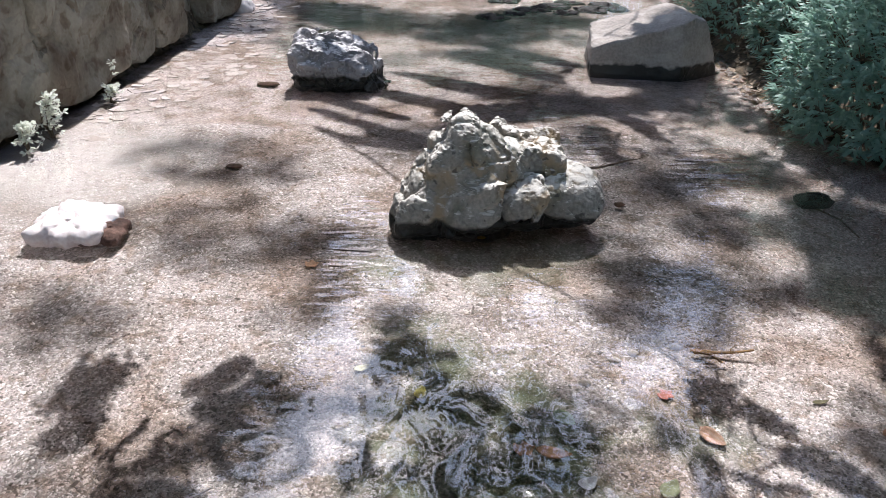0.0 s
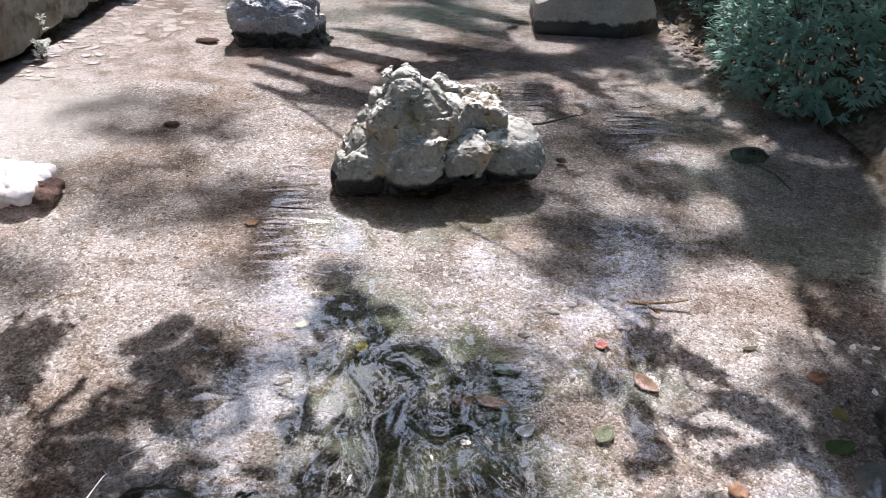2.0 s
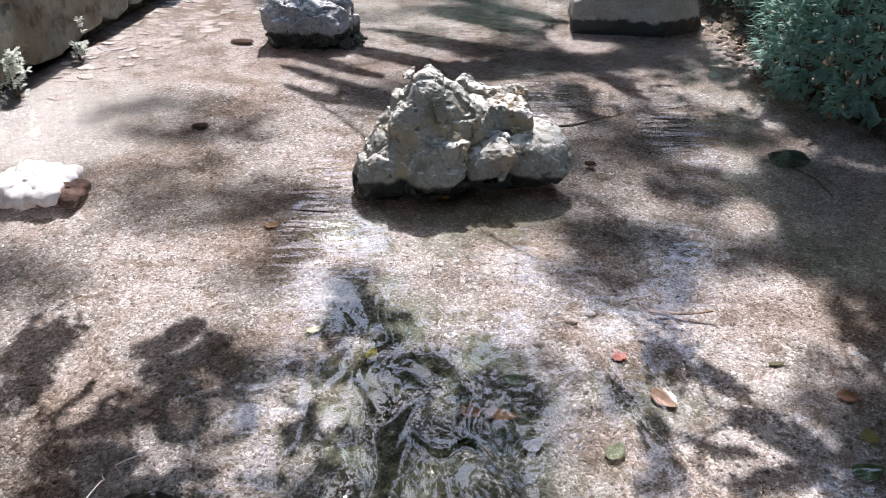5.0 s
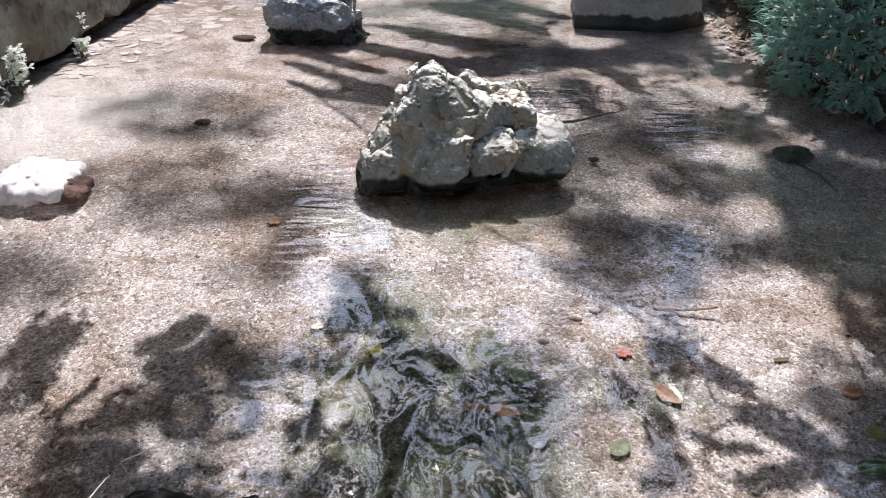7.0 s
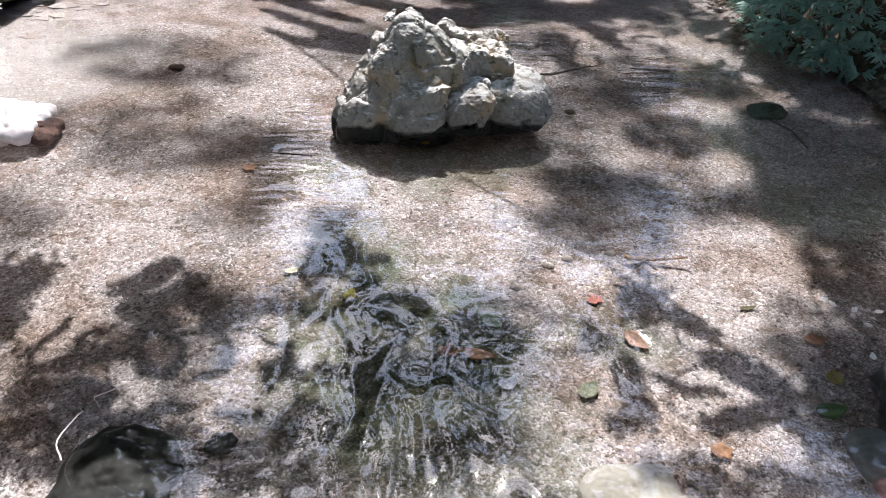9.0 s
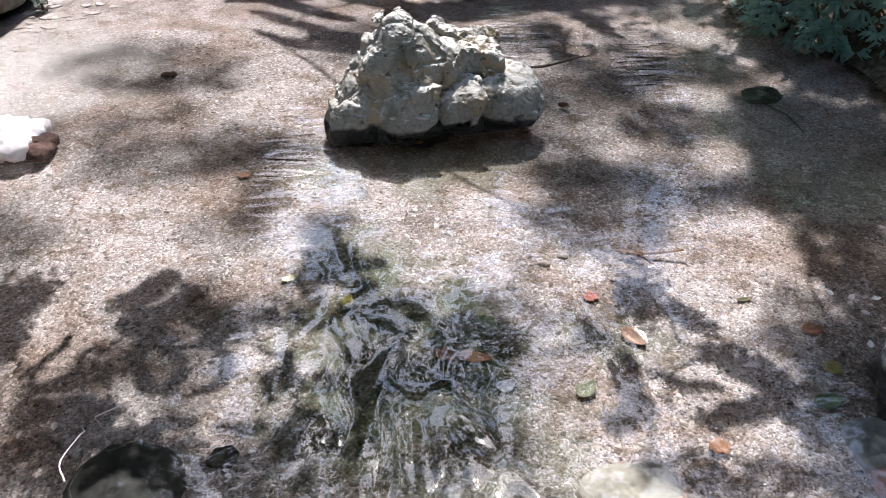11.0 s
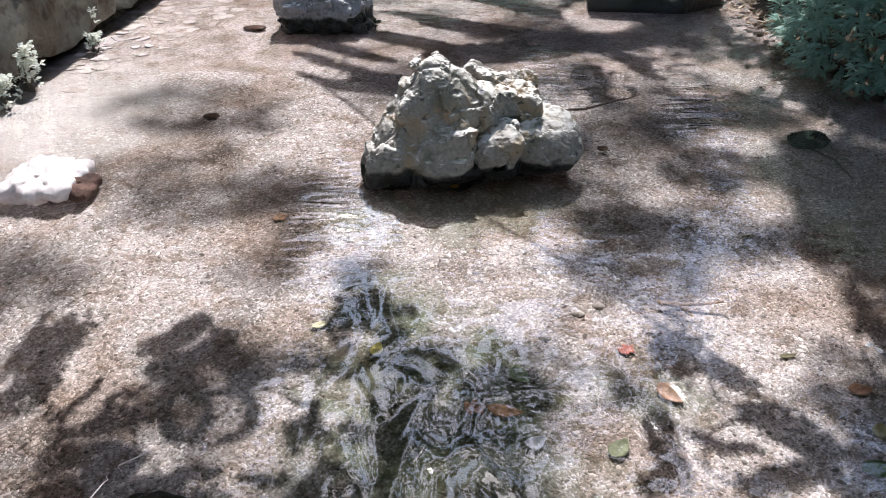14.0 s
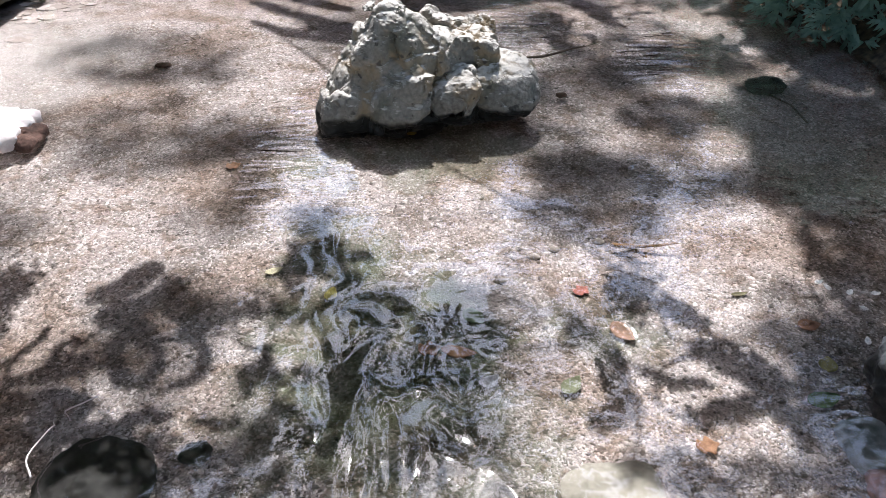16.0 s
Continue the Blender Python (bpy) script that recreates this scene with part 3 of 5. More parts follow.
bl = crag("trapezoid_rock", [
    ((0, 0, 0.0), (0.31, 0.22, 0.245), 5.0, (-0.12, 0.0, -0.10, 0.15)),
    ((0.14, -0.02, -0.06), (0.24, 0.20, 0.17), 3.0, (-0.5, 0, 0, 0))], [], 0.012, ROCK_GREY, 0.05, 0.8, 0.15, 41)
rock3 = tagged(new("trapezoid_rock", bl), "grey flat-topped rock with a sunlit top in shallow water", "rock")
rock3.location = (-0.78, 6.10, 0.06)
br = boulder("block_rock", Vector((0, 0, 0)), ROCK_BUFF, 6, 0.018, rounds=1, ridge=0.3, planes=[
    (-1, 0.12, 0.0, 0.56), (-0.1, -1, 0.08, 0.27), (0.62, -1, 0.12, 0.32), (1, 0.1, 0.42, 0.46), (0, 1, 0.1, 0.4), (-0.30, -0.08, 1, 0.35), (0.22, 0.05, 1, 0.46), (0, 0, -1, 0.3)], seed=2.2, scale=5)
rock4 = tagged(new("block_rock", br), "large buff block-shaped rock with a dark wet base", "rock")
rock4.location = (1.86, 6.66, 0.04)

# ---- where the crowns' shade falls: place, half-widths, closeness, height ----
# openings in those crowns: place on the stream, half-widths, share of leaves missing
GAPS = [
    (2.59, 5.72, 0.15, 0.82, 0.9),
    (2.61, 6.15, 0.19, 0.38, 0.9),
    (2.5, 6.15, 0.23, 0.41, 0.9),
    (2.58, 5.47, 0.17, 0.19, 0.7),
    (1.34, 6.38, 0.29, 0.4, 1),
    (1.29, 4.97, 0.1, 0.32, 0.85),
    (1.73, 5.27, 0.18, 0.53, 0.8),
    (2.03, 5.12, 0.18, 0.24, 0.8),
    (1.7, 3.46, 0.15, 0.06, 0.9),
    (2.21, 4.31, 0.2, 0.07, 0.85),
    (2.43, 3.68, 0.15, 0.06, 0.8),
    (3.2, 4.65, 1, 0.75, 0.72),
    (3.5, 6, 0.9, 0.7, 0.72),
    (4.2, 3.8, 0.8, 0.7, 0.6),
]
SOFT = [
    (-1.36, 4.58, 0.52, 0.15, 0.1, -0.37, 0.55, 15),
    (-0.87, 3.48, 0.47, 0.21, 0.05, -0.2, 0.5, 15),
    (-1.56, 2.86, 0.2, 0.04, 0.05, -0.11, 0.35, 15),
    (-0.48, 3.14, 0.13, 0, 0.02, -0.15, 0.4, 15),
    (1.1, 3.14, 0.3, -0.12, -0.04, -0.19, 0.72, 15),
    (0.9, 3.37, 0.24, -0.04, -0.02, -0.14, 0.7, 15),
    (-0.59, 3.51, 0.33, 0.11, 0.04, -0.22, 0.5, 15),
    (-0.57, 2.94, 0.2, 0.01, 0.03, -0.15, 0.5, 15),
    (-1.35, 3.67, 0.35, 0.01, 0.08, -0.24, 0.45, 15),
    (1.2, 4.31, 0.3, 0.01, -0.08, -0.45, 0.75, 15),
    (1.5, 3.36, 0.26, -0.04, -0.06, -0.21, 0.7, 15),
]
# twigs low over the water, each with the half-width of its leaves and the line along which its shade falls
TWIGS = [
    (0.100, [(-1.25, 2.50), (-1.3, 2.36), (-1.35, 2.27)]),
    (0.070, [(-1.23, 2.24), (-1.25, 2.15), (-1.27, 2.06)]),
    (0.050, [(-0.75, 2.57), (-0.79, 2.48), (-0.85, 2.41), (-0.92, 2.39)]),
    (0.054, [(-0.64, 2.48), (-0.67, 2.38), (-0.75, 2.33), (-0.82, 2.31)]),
    (0.041, [(-0.85, 2.28), (-0.74, 2.23), (-0.65, 2.16)]),
    (0.023, [(-0.75, 2.16), (-0.74, 2.05), (-0.67, 1.95), (-0.6, 1.94), (-0.57, 2.01), (-0.62, 2.14)]),
    (0.021, [(-0.53, 2.17), (-0.44, 2.11), (-0.42, 2.02), (-0.45, 1.96), (-0.52, 1.93)]),
    (0.041, [(-0.56, 2.29), (-0.5, 2.22), (-0.54, 2.16)]),
    (0.029, [(-0.46, 2.23), (-0.41, 2.27)]),
    (0.026, [(-0.34, 2.32), (-0.27, 2.29)]),
]
LACE = [
    (0.017, [(-1.1, 2.01), (-1.05, 2.08), (-1.02, 2.16), (-1.01, 2.22)]),
    (0.019, [(-0.93, 2.13), (-0.85, 2.14)]),
    (0.026, [(-0.96, 1.95), (-0.92, 2.02), (-0.91, 2.08)]),
    (0.015, [(-1.03, 1.93), (-0.94, 1.94), (-0.87, 1.97), (-0.78, 2.02), (-0.72, 2.01)]),
    (0.015, [(-0.87, 2.03), (-0.81, 2.09)]),
    (0.045, [(-1.04, 1.78), (-0.98, 1.84), (-0.87, 1.85), (-0.75, 1.84)]),
    (0.060, [(-0.98, 1.72), (-0.85, 1.75), (-0.7, 1.74)]),
    (0.030, [(-0.63, 1.77), (-0.56, 1.8), (-0.47, 1.8)]),
    (0.020, [(-0.41, 1.79), (-0.33, 1.78), (-0.25, 1.8)]),
    (0.021, [(-0.23, 2.15), (-0.22, 2.08), (-0.25, 2.0), (-0.27, 1.91)]),
]
RIGHT_TWIGS = [
    (0.085, [(1.12, 2.52), (1.07, 2.38), (1.09, 2.3)]),
    (0.054, [(1.19, 2.35), (1.24, 2.28), (1.3, 2.2)]),
    (0.075, [(1.28, 2.07), (1.37, 2.01), (1.43, 1.93), (1.47, 1.79)]),
    (0.045, [(0.95, 2.07), (0.94, 1.92), (0.96, 1.82), (0.85, 1.75)]),
    (0.023, [(1.06, 1.97), (1.13, 1.91), (1.25, 1.9)]),
    (0.050, [(1.17, 1.76), (1.31, 1.79), (1.43, 1.83)]),
    (0.060, [(1.60, 1.92), (1.66, 1.77), (1.56, 1.64)]),
    (0.030, [(1.85, 2.65), (1.88, 2.54), (1.86, 2.36)]),
]
CRISP = [
    (-0.02, 2.08, 0.12, 0, 0.01, -0.12, 0.94, 2.8),
    (-0.14, 2.74, 0.06, 0, 0.01, -0.1, 0.94, 2.8),
    (-0.02, 2.66, 0.08, 0, 0.01, -0.09, 0.94, 2.8),
    (-0.17, 2.56, 0.05, 0, 0, -0.03, 0.94, 2.8),
    (-0.23, 2.01, 0.04, 0, 0.01, -0.05, 0.94, 2.8),
    (-0.14, 1.7, 0.09, 0, 0.01, -0.06, 0.94, 2.8),
    (0.1, 2.24, 0.08, 0, 0, -0.09, 0.94, 2.8),
    (-0.13, 1.8, 0.1, 0, 0.01, -0.08, 0.94, 2.8),
    (0.02, 1.78, 0.07, 0, 0.01, -0.07, 0.94, 2.8),
]
LOW = [
    (0.41, 2.25, 0.12, 0, -0.01, -0.09, 0.85, 4),
    (0.48, 2.13, 0.1, 0, -0.01, -0.09, 0.85, 4),
    (0.16, 2.4, 0.11, 0, 0, -0.1, 0.7, 4),
    (0.01, 2.43, 0.07, 0, 0.01, -0.12, 0.8, 4),
    (0.13, 2.05, 0.14, 0, 0, -0.12, 0.75, 4),
    (0.83, 2.16, 0.09, 0, -0.02, -0.08, 0.8, 4),
    (0.34, 2, 0.12, 0, -0, -0.08, 0.6, 4),
]
MID = [
    (0.68, 2.31, 0.24, 0.01, -0.02, -0.14, 0.3, 9),
    (-0.15, 2.95, 0.15, 0.01, 0.01, -0.11, 0.4, 9),
    (-0.13, 2.74, 0.11, 0, 0.01, -0.16, 0.75, 4),
    (-0.22, 2.36, 0.13, 0, 0.01, -0.12, 0.6, 4),
    (1.61, 2.14, 0.17, 0, -0.13, -0.33, 0.6, 9),
    (1.04, 2.85, 0.26, -0.03, -0.03, -0.17, 0.7, 12),
    (0.81, 2.98, 0.15, -0.02, -0.02, -0.11, 0.6, 12),
]
RIGHT = [
    (2.2, 3.42, 0.36, 0.01, -0.1, -0.40, 0.95, 9),
    (2.52, 4.03, 0.39, 0.02, -0.18, -0.4, 0.95, 9),
    (2.12, 2.86, 0.12, 0.01, -0.05, -0.13, 0.8, 9),
    (2.16, 4.01, 0.29, 0.01, -0.12, -0.34, 0.9, 9),
    (2.38, 3.39, 0.26, 0.01, -0.25, -0.55, 0.95, 9),
    (2.62, 4.5, 0.43, 0.02, -0.12, -0.29, 0.92, 9),
]
EDGE = [
    (2.12, 2.5, 0.12, -0, -0.12, -0.4, 0.6, 9),
    (1.77, 1.95, 0.13, -0, -0.09, -0.2, 0.7, 9),
    (1.46, 1.54, 0.2, -0, -0.03, -0.08, 0.6, 9),
    (1.7, 4.73, 0.32, -0, -0.08, -0.34, 0.6, 12),
    (1.61, 3.17, 0.24, -0, -0.05, -0.19, 0.5, 12),
    (1.05, 3.36, 0.25, -0.03, -0.04, -0.17, 0.75, 12),
    (1.28, 3.21, 0.17, 0.01, -0.04, -0.13, 0.7, 12),
]
EDGE2 = [
    (-1.18, 7.9, 0.33, 0.03, 0.05, -0.39, 0.6, 12),
    (1.59, 3.89, 0.29, -0, -0.06, -0.24, 0.85, 9),
    (1.75, 3.3, 0.2, -0, -0.06, -0.18, 0.7, 9),
    (2.08, 3.08, 0.24, -0, -0.07, -0.2, 0.85, 9),
    (1.75, 4.58, 0.26, -0, -0.05, -0.22, 0.8, 9),
    (2.02, 4.5, 0.22, -0, -0.05, -0.16, 0.85, 9),
    (2.33, 3.91, 0.27, -0, -0.07, -0.2, 0.8, 9),
    (1.72, 2.02, 0.16, -0.01, -0.07, -0.16, 0.55, 9),
]
STRIPES = [
    (-0.55, 5.32, 0.36, -0.25, 0.01, -0.08, 0.97, 3.5),
    (-0.58, 5.65, 0.41, -0.27, 0.01, -0.09, 0.97, 3.5),
    (-0.28, 4.99, 0.26, -0.05, 0.01, -0.18, 0.97, 4),
    (-0.14, 5.83, 0.57, -0.27, 0.01, -0.12, 0.97, 3.5),
    (0.5, 6.06, 0.62, -0.24, -0.01, -0.14, 0.97, 3.5),
    (0.76, 6.61, 0.54, -0.38, -0.01, -0.11, 0.97, 3.5),
    (0.89, 7.06, 0.48, -0.36, -0.01, -0.11, 0.95, 3.5),
    (1.44, 6.47, 0.37, -0.21, -0.02, -0.15, 0.95, 3.5),
    (1.08, 5.77, 0.43, 0.03, -0.03, -0.22, 0.9, 4),
    (0.57, 5.59, 0.58, 0.03, -0.01, -0.21, 0.9, 4),
    (1.76, 5.81, 0.22, -0.12, -0.03, -0.15, 0.85, 4),
    (2.31, 6.26, 0.32, 0.02, -0.07, -0.26, 0.8, 5),
]
STRIPES2 = [
    (1.17, 4.98, 0.18, -0.19, -0.04, -0.29, 0.85, 5),
    (1.46, 5.32, 0.12, -0.26, -0.03, -0.13, 0.8, 4),
    (1.75, 5.22, 0.14, -0.17, -0.03, -0.15, 0.7, 4),
    (-0.63, 5.04, 0.19, -0.16, 0.01, -0.06, 0.95, 3.5),
    (0.15, 6.26, 0.51, -0.26, 0, -0.09, 0.95, 3.5),
    (1.88, 7.02, 0.51, -0.13, -0.04, -0.21, 0.85, 4),
    (2.3, 5.48, 0.2, -0.11, -0.07, -0.23, 0.75, 5),
    (2.18, 4.74, 0.2, -0.04, -0.06, -0.18, 0.8, 5),
]
FAR = [
    (-0.78, 8.42, 0.76, -0.21, 0.05, -0.6, 0.8, 14),
    (-1.27, 8.63, 0.55, -0.15, 0.07, -0.51, 0.7, 14),
    (0.49, 7.82, 0.67, 0.07, -0.02, -0.43, 0.88, 14),
    (1.04, 8.36, 0.72, 0.08, -0.04, -0.37, 0.88, 14),
    (1.61, 5.69, 0.39, 0.03, -0.09, -0.38, 0.6, 6),
    (2.49, 6.03, 0.28, 0.02, -0.19, -0.54, 0.6, 5),
    (-1.88, 7.81, 0.38, 0.04, 0.09, -0.43, 0.6, 14),
]
BANK = [
    (1.46, 6.01, 0.5, 0.04, -0.09, -0.43, 0.9, 9),
    (1.98, 5.78, 0.27, 0.02, -0.12, -0.44, 0.7, 9),
    (2.8, 7.91, 0.35, 0.03, -0.31, -1.02, 0.9, 9),
    (2, 6.35, 0.29, 0.02, -0.08, -0.3, 0.8, 9),
]

# ---- trees whose crowns shade the stream ----
def leaf_mesh(name, places, size, material, rnd):
    """Many small folded leaves at the given places."""
    n = len(places)
    p = np.array(places)
    a = rnd.normal(size=(n, 3))
    a /= np.linalg.norm(a, axis=1)[:, None]
    b = np.cross(a, rnd.normal(size=(n, 3)))
    b /= np.linalg.norm(b, axis=1)[:, None]
    c = np.cross(a, b)
    s = size * rnd.uniform(0.6, 1.3, size=(n, 1))
    quad = np.stack([p - a * s, p + b * s * 0.42 + c * s * 0.12, p + a * s, p - b * s * 0.42 + c * s * 0.12], 1).reshape(-1, 3)
    faces = np.arange(4 * n).reshape(-1, 4)
    return mesh_from(name, quad.tolist(), faces.tolist(), material)


def limb_mesh(name, lines, material, sides=7):
    """Tapered tubes along lines of (point, radius)."""
    vs, fs = [], []
    for line in lines:
        base = len(vs)
        for k, (p, r) in enumerate(line):
            d = (line[min(k + 1, len(line) - 1)][0] - line[max(k - 1, 0)][0]).normalized()
            u = d.orthogonal().normalized()
            w = d.cross(u)
            for i in range(sides):
                t = 2 * math.pi * i / sides
                vs.append(p + (u * math.cos(t) + w * math.sin(t)) * r)
        for k in range(len(line) - 1):
            for i in range(sides):
                j = (i + 1) % sides
                fs.append((base + k * sides + i, base + k * sides + j, base + (k + 1) * sides + j, base + (k + 1) * sides + i))
    return mesh_from(name, vs, fs, material, True)


def bent(a, b, r0, r1, sag, steps=7, wave=0.12):
    line = []
    for k in range(steps):
        t = k / (steps - 1)
        p = a.lerp(b, t) + Vector((wave * noise.noise((a + b) * 3 + Vector((t * 2, 0, 0))), wave * noise.noise((a - b) * 3 + Vector((0, t * 2, 0))), sag * math.sin(math.pi * t)))
        line.append((p, r0 + (r1 - r0) * t))
    return line


def hypot_small(ux, uy, vx, vy):
    return min(math.hypot(ux, uy), math.hypot(vx, vy)) < 0.15


def shade_tree(name, foot, height, groups, twigs, extra, label, seed):
    """A tree on the bank whose boughs reach over the water: each bough ends in a spray of leaves (place on the stream that it shades,
    its two half-widths there, its closeness, its height)."""
    rnd = np.random.default_rng(seed)
    tree = thing(name, label, "tree", "bank trees", at=foot)
    f = Vector(foot)
    top = Vector((0.3, 0.2, height))
    part("trunk", limb_mesh("trunk", [bent(Vector((0, 0, -0.4)), top, 0.24, 0.09, 0.0, 10)], BARK, 12), tree)
    places, ends = [], []
    for cx, cy, ux, uy, vx, vy, dens, h in groups:
        area = math.pi * math.hypot(ux, uy) * math.hypot(vx, vy)
        leaf = 0.045 if h < 3.9 and hypot_small(ux, uy, vx, vy) else 0.06 if h < 4.5 else 0.075
        n = int(min(4000, -math.log(1 - min(dens, 0.95)) * area / (0.42 * leaf * leaf)) + 4)
        for _ in range(n):
            r, t = math.sqrt(rnd.uniform()), rnd.uniform(0, 2 * math.pi)
            a, b = r * math.cos(t), r * math.sin(t)
            hh = h + rnd.uniform(-0.35, 0.35)
            sx, sy = cx + a * ux + b * vx, cy + a * uy + b * vy
            if any(((sx - gx) / rx) ** 2 + ((sy - gy) / ry) ** 2 < 1 and rnd.uniform() < share for gx, gy, rx, ry, share in GAPS):
                continue
            places.append((cx + a * ux + b * vx + SLANT_X * hh - f.x, cy + a * uy + b * vy + SLANT_Y * hh - f.y, hh - f.z, leaf))
        if max(abs(ux), abs(vy)) > 0.06 or rnd.uniform() < 0.15:
            ends.append(Vector((cx + SLANT_X * h, cy + SLANT_Y * h, h)) - f)
    stems = []
    for wide, line in twigs:
        h, leaf = 2.1 + rnd.uniform(-0.15, 0.2), 0.026
        pts = [Vector((x + SLANT_X * h, y + SLANT_Y * h, h)) - f for x, y in line]
        stems.append([(p, 0.006 - 0.003 * k / len(pts)) for k, p in enumerate(pts)])
        ends.append(pts[0])
        for p, q in zip(pts, pts[1:]):
            steps = max(1, int((q - p).length / 0.012))
            for k in range(steps):
                c = p.lerp(q, k / steps)
                tuft = wide * (1.12 + 0.6 * noise.noise(c * 17))
                for _ in range(max(2, int(2 * tuft * 0.012 * 3.4 / (0.42 * leaf * leaf)))):
                    r, t = math.sqrt(rnd.uniform()) * tuft, rnd.uniform(0, 2 * math.pi)
                    hh = rnd.uniform(-0.08, 0.08)
                    places.append((c.x + r * math.cos(t) + SLANT_X * hh, c.y + r * math.sin(t) + SLANT_Y * hh, c.z + hh, leaf))
    # leaf clumps out of view, added to hide sky from the water's reflections
    for x, y, z, r, count in extra:
        end = Vector((x, y, z)) - f
        for _ in range(count):
            d = rnd.normal(size=3) * r * 0.5
            places.append((end.x + d[0], end.y + d[1], end.z + d[2] * 0.7, 0.11))
        ends.append(end)
    # each bough springs from the nearest one that already grows
    grown, lines = [top * k for k in (0.45, 0.6, 0.75, 0.9)], stems
    while ends:
        a, b = min(((g, e) for g in grown for e in ends), key=lambda ge: (ge[0] - ge[1]).length)
        lines.append(bent(a, b, 0.013, 0.007, 0.1))
        grown.append(b)
        ends.remove(b)
    tagged(part("boughs", limb_mesh("boughs", lines, BARK), tree), kind="stuff")
    for sz in sorted({p[3] for p in places}):
        tagged(part("leaf_spray", leaf_mesh("leaf_spray", [p[:3] for p in places if p[3] == sz], sz, CANOPY, rnd), tree), kind="stuff")
    return tree


def lobes(groups, seed):
    """Breaks a spray into dense little tufts with gaps between."""
    rnd = np.random.default_rng(seed)
    out = []
    for cx, cy, ux, uy, vx, vy, dens, h in groups:
        area = math.hypot(ux, uy) * math.hypot(vx, vy)
        for _ in range(max(4, int(area / 0.0013))):
            r, t = math.sqrt(rnd.uniform()) * 1.05, rnd.uniform(0, 6.283)
            a, b = r * math.cos(t), r * math.sin(t)
            q = rnd.uniform(0.022, 0.048)
            out.append((cx + a * ux + b * vx, cy + a * uy + b * vy, q * 1.2, 0.3 * q, -0.2 * q, q * 0.8, 0.94, h + rnd.uniform(-0.2, 0.2)))
    return out


# open places in the crowns, where the sun comes through
SUNLIT = [(2.75, 6.1, 0.35, 0.5), (0.25, 3.3, 0.75, 0.45), (-0.8, 5.8, 0.5, 0.4), (0.6, 2.85, 0.5, 0.4), (1.6, 2.6, 0.5, 0.4), (-1.15, 3.1, 0.4, 0.25), (-1.9, 5.2, 0.95, 1.3), (3.6, 5.9, 0.4, 0.6), (3.5, 4.9, 0.7, 0.6), (1.12, 2.05, 0.3, 0.15), (-0.3, 4.3, 0.4, 0.4), (-1.8, 3.5, 0.5, 0.4)]


def sprays(seed, count, x0, x1, y0, y1, small, large, dens, h0, h1):
    rnd = np.random.default_rng(seed)
    out = []
    while len(out) < count:
        r, t = rnd.uniform(small, large), rnd.uniform(-0.5, 0.5)
        x, y = rnd.uniform(x0, x1), rnd.uniform(y0, y1)
        if any(((x - cx) / (rx + 0.6 * r)) ** 2 + ((y - cy) / (ry + 0.3 * r)) ** 2 < 1 for cx, cy, rx, ry in SUNLIT):
            continue
        out.append((x, y, r * math.cos(t), r * math.sin(t), -0.5 * r * math.sin(t), 0.5 * r * math.cos(t), rnd.uniform(0.5, 1.2) * dens, rnd.uniform(h0, h1)))
    return out


NEAR = [(-0.72, 1.62, 0.36, 0.02, 0, -0.13, 0.9, 2.6), (-0.28, 1.58, 0.2, 0, 0, -0.1, 0.8, 3), (-1.05, 4.32, 0.36, 0.05, 0.05, -0.17, 0.5, 15), (-0.8, 3.74, 0.26, 0.04, 0.03, -0.12, 0.4, 15), (1.9, 2.2, 0.13, 0, -0.08, -0.34, 0.9, 5), (1.72, 2.02, 0.13, 0, -0.06, -0.26, 0.8, 4.6), (1.97, 2.75, 0.13, 0, -0.07, -0.28, 0.85, 7), (1.56, 1.72, 0.14, 0, 0, -0.1, 0.7, 4.6), (1.3, 1.5, 0.3, 0.02, 0, -0.09, 0.65, 4), (1.66, 1.52, 0.16, 0, 0, -0.12, 0.8, 4), (1.72, 1.72, 0.14, 0, 0, -0.16, 0.7, 4), (1.0, 1.56, 0.16, 0.02, 0, -0.07, 0.6, 4), (-0.25, 1.42, 0.3, 0, 0, -0.16, 0.5, 3.2), (0.4, 1.4, 0.35, 0, 0, -0.15, 0.45, 4), (1.75, 1.75, 0.2, 0, 0, -0.2, 0.6, 4)]
shade_tree("leaning_tree", (-4.6, 9.6, 1.1), 14.0, SOFT + MID + lobes(CRISP, 15) + lobes(LOW, 16) + NEAR + sprays(5, 55, -2.4, 1.0, 1.6, 8.5, 0.15, 0.45, 0.65, 13, 17), TWIGS + LACE,
           [(-6.5, 9, 13.0, 2.6, 1300), (-8, 11, 9, 2.4, 900), (-7, 6.0, 7.0, 2.0, 800), (-7.5, 14, 11, 2.4, 1200), (-4.4, 9.0, 6.6, 1.1, 900), (-5.2, 9.6, 9.4, 1.4, 1100), (-3.9, 7.6, 4.6, 0.7, 500), (-4.6, 12.5, 7.0, 1.2, 900)],
           "tall broadleaf tree with low boughs over the water", 3)
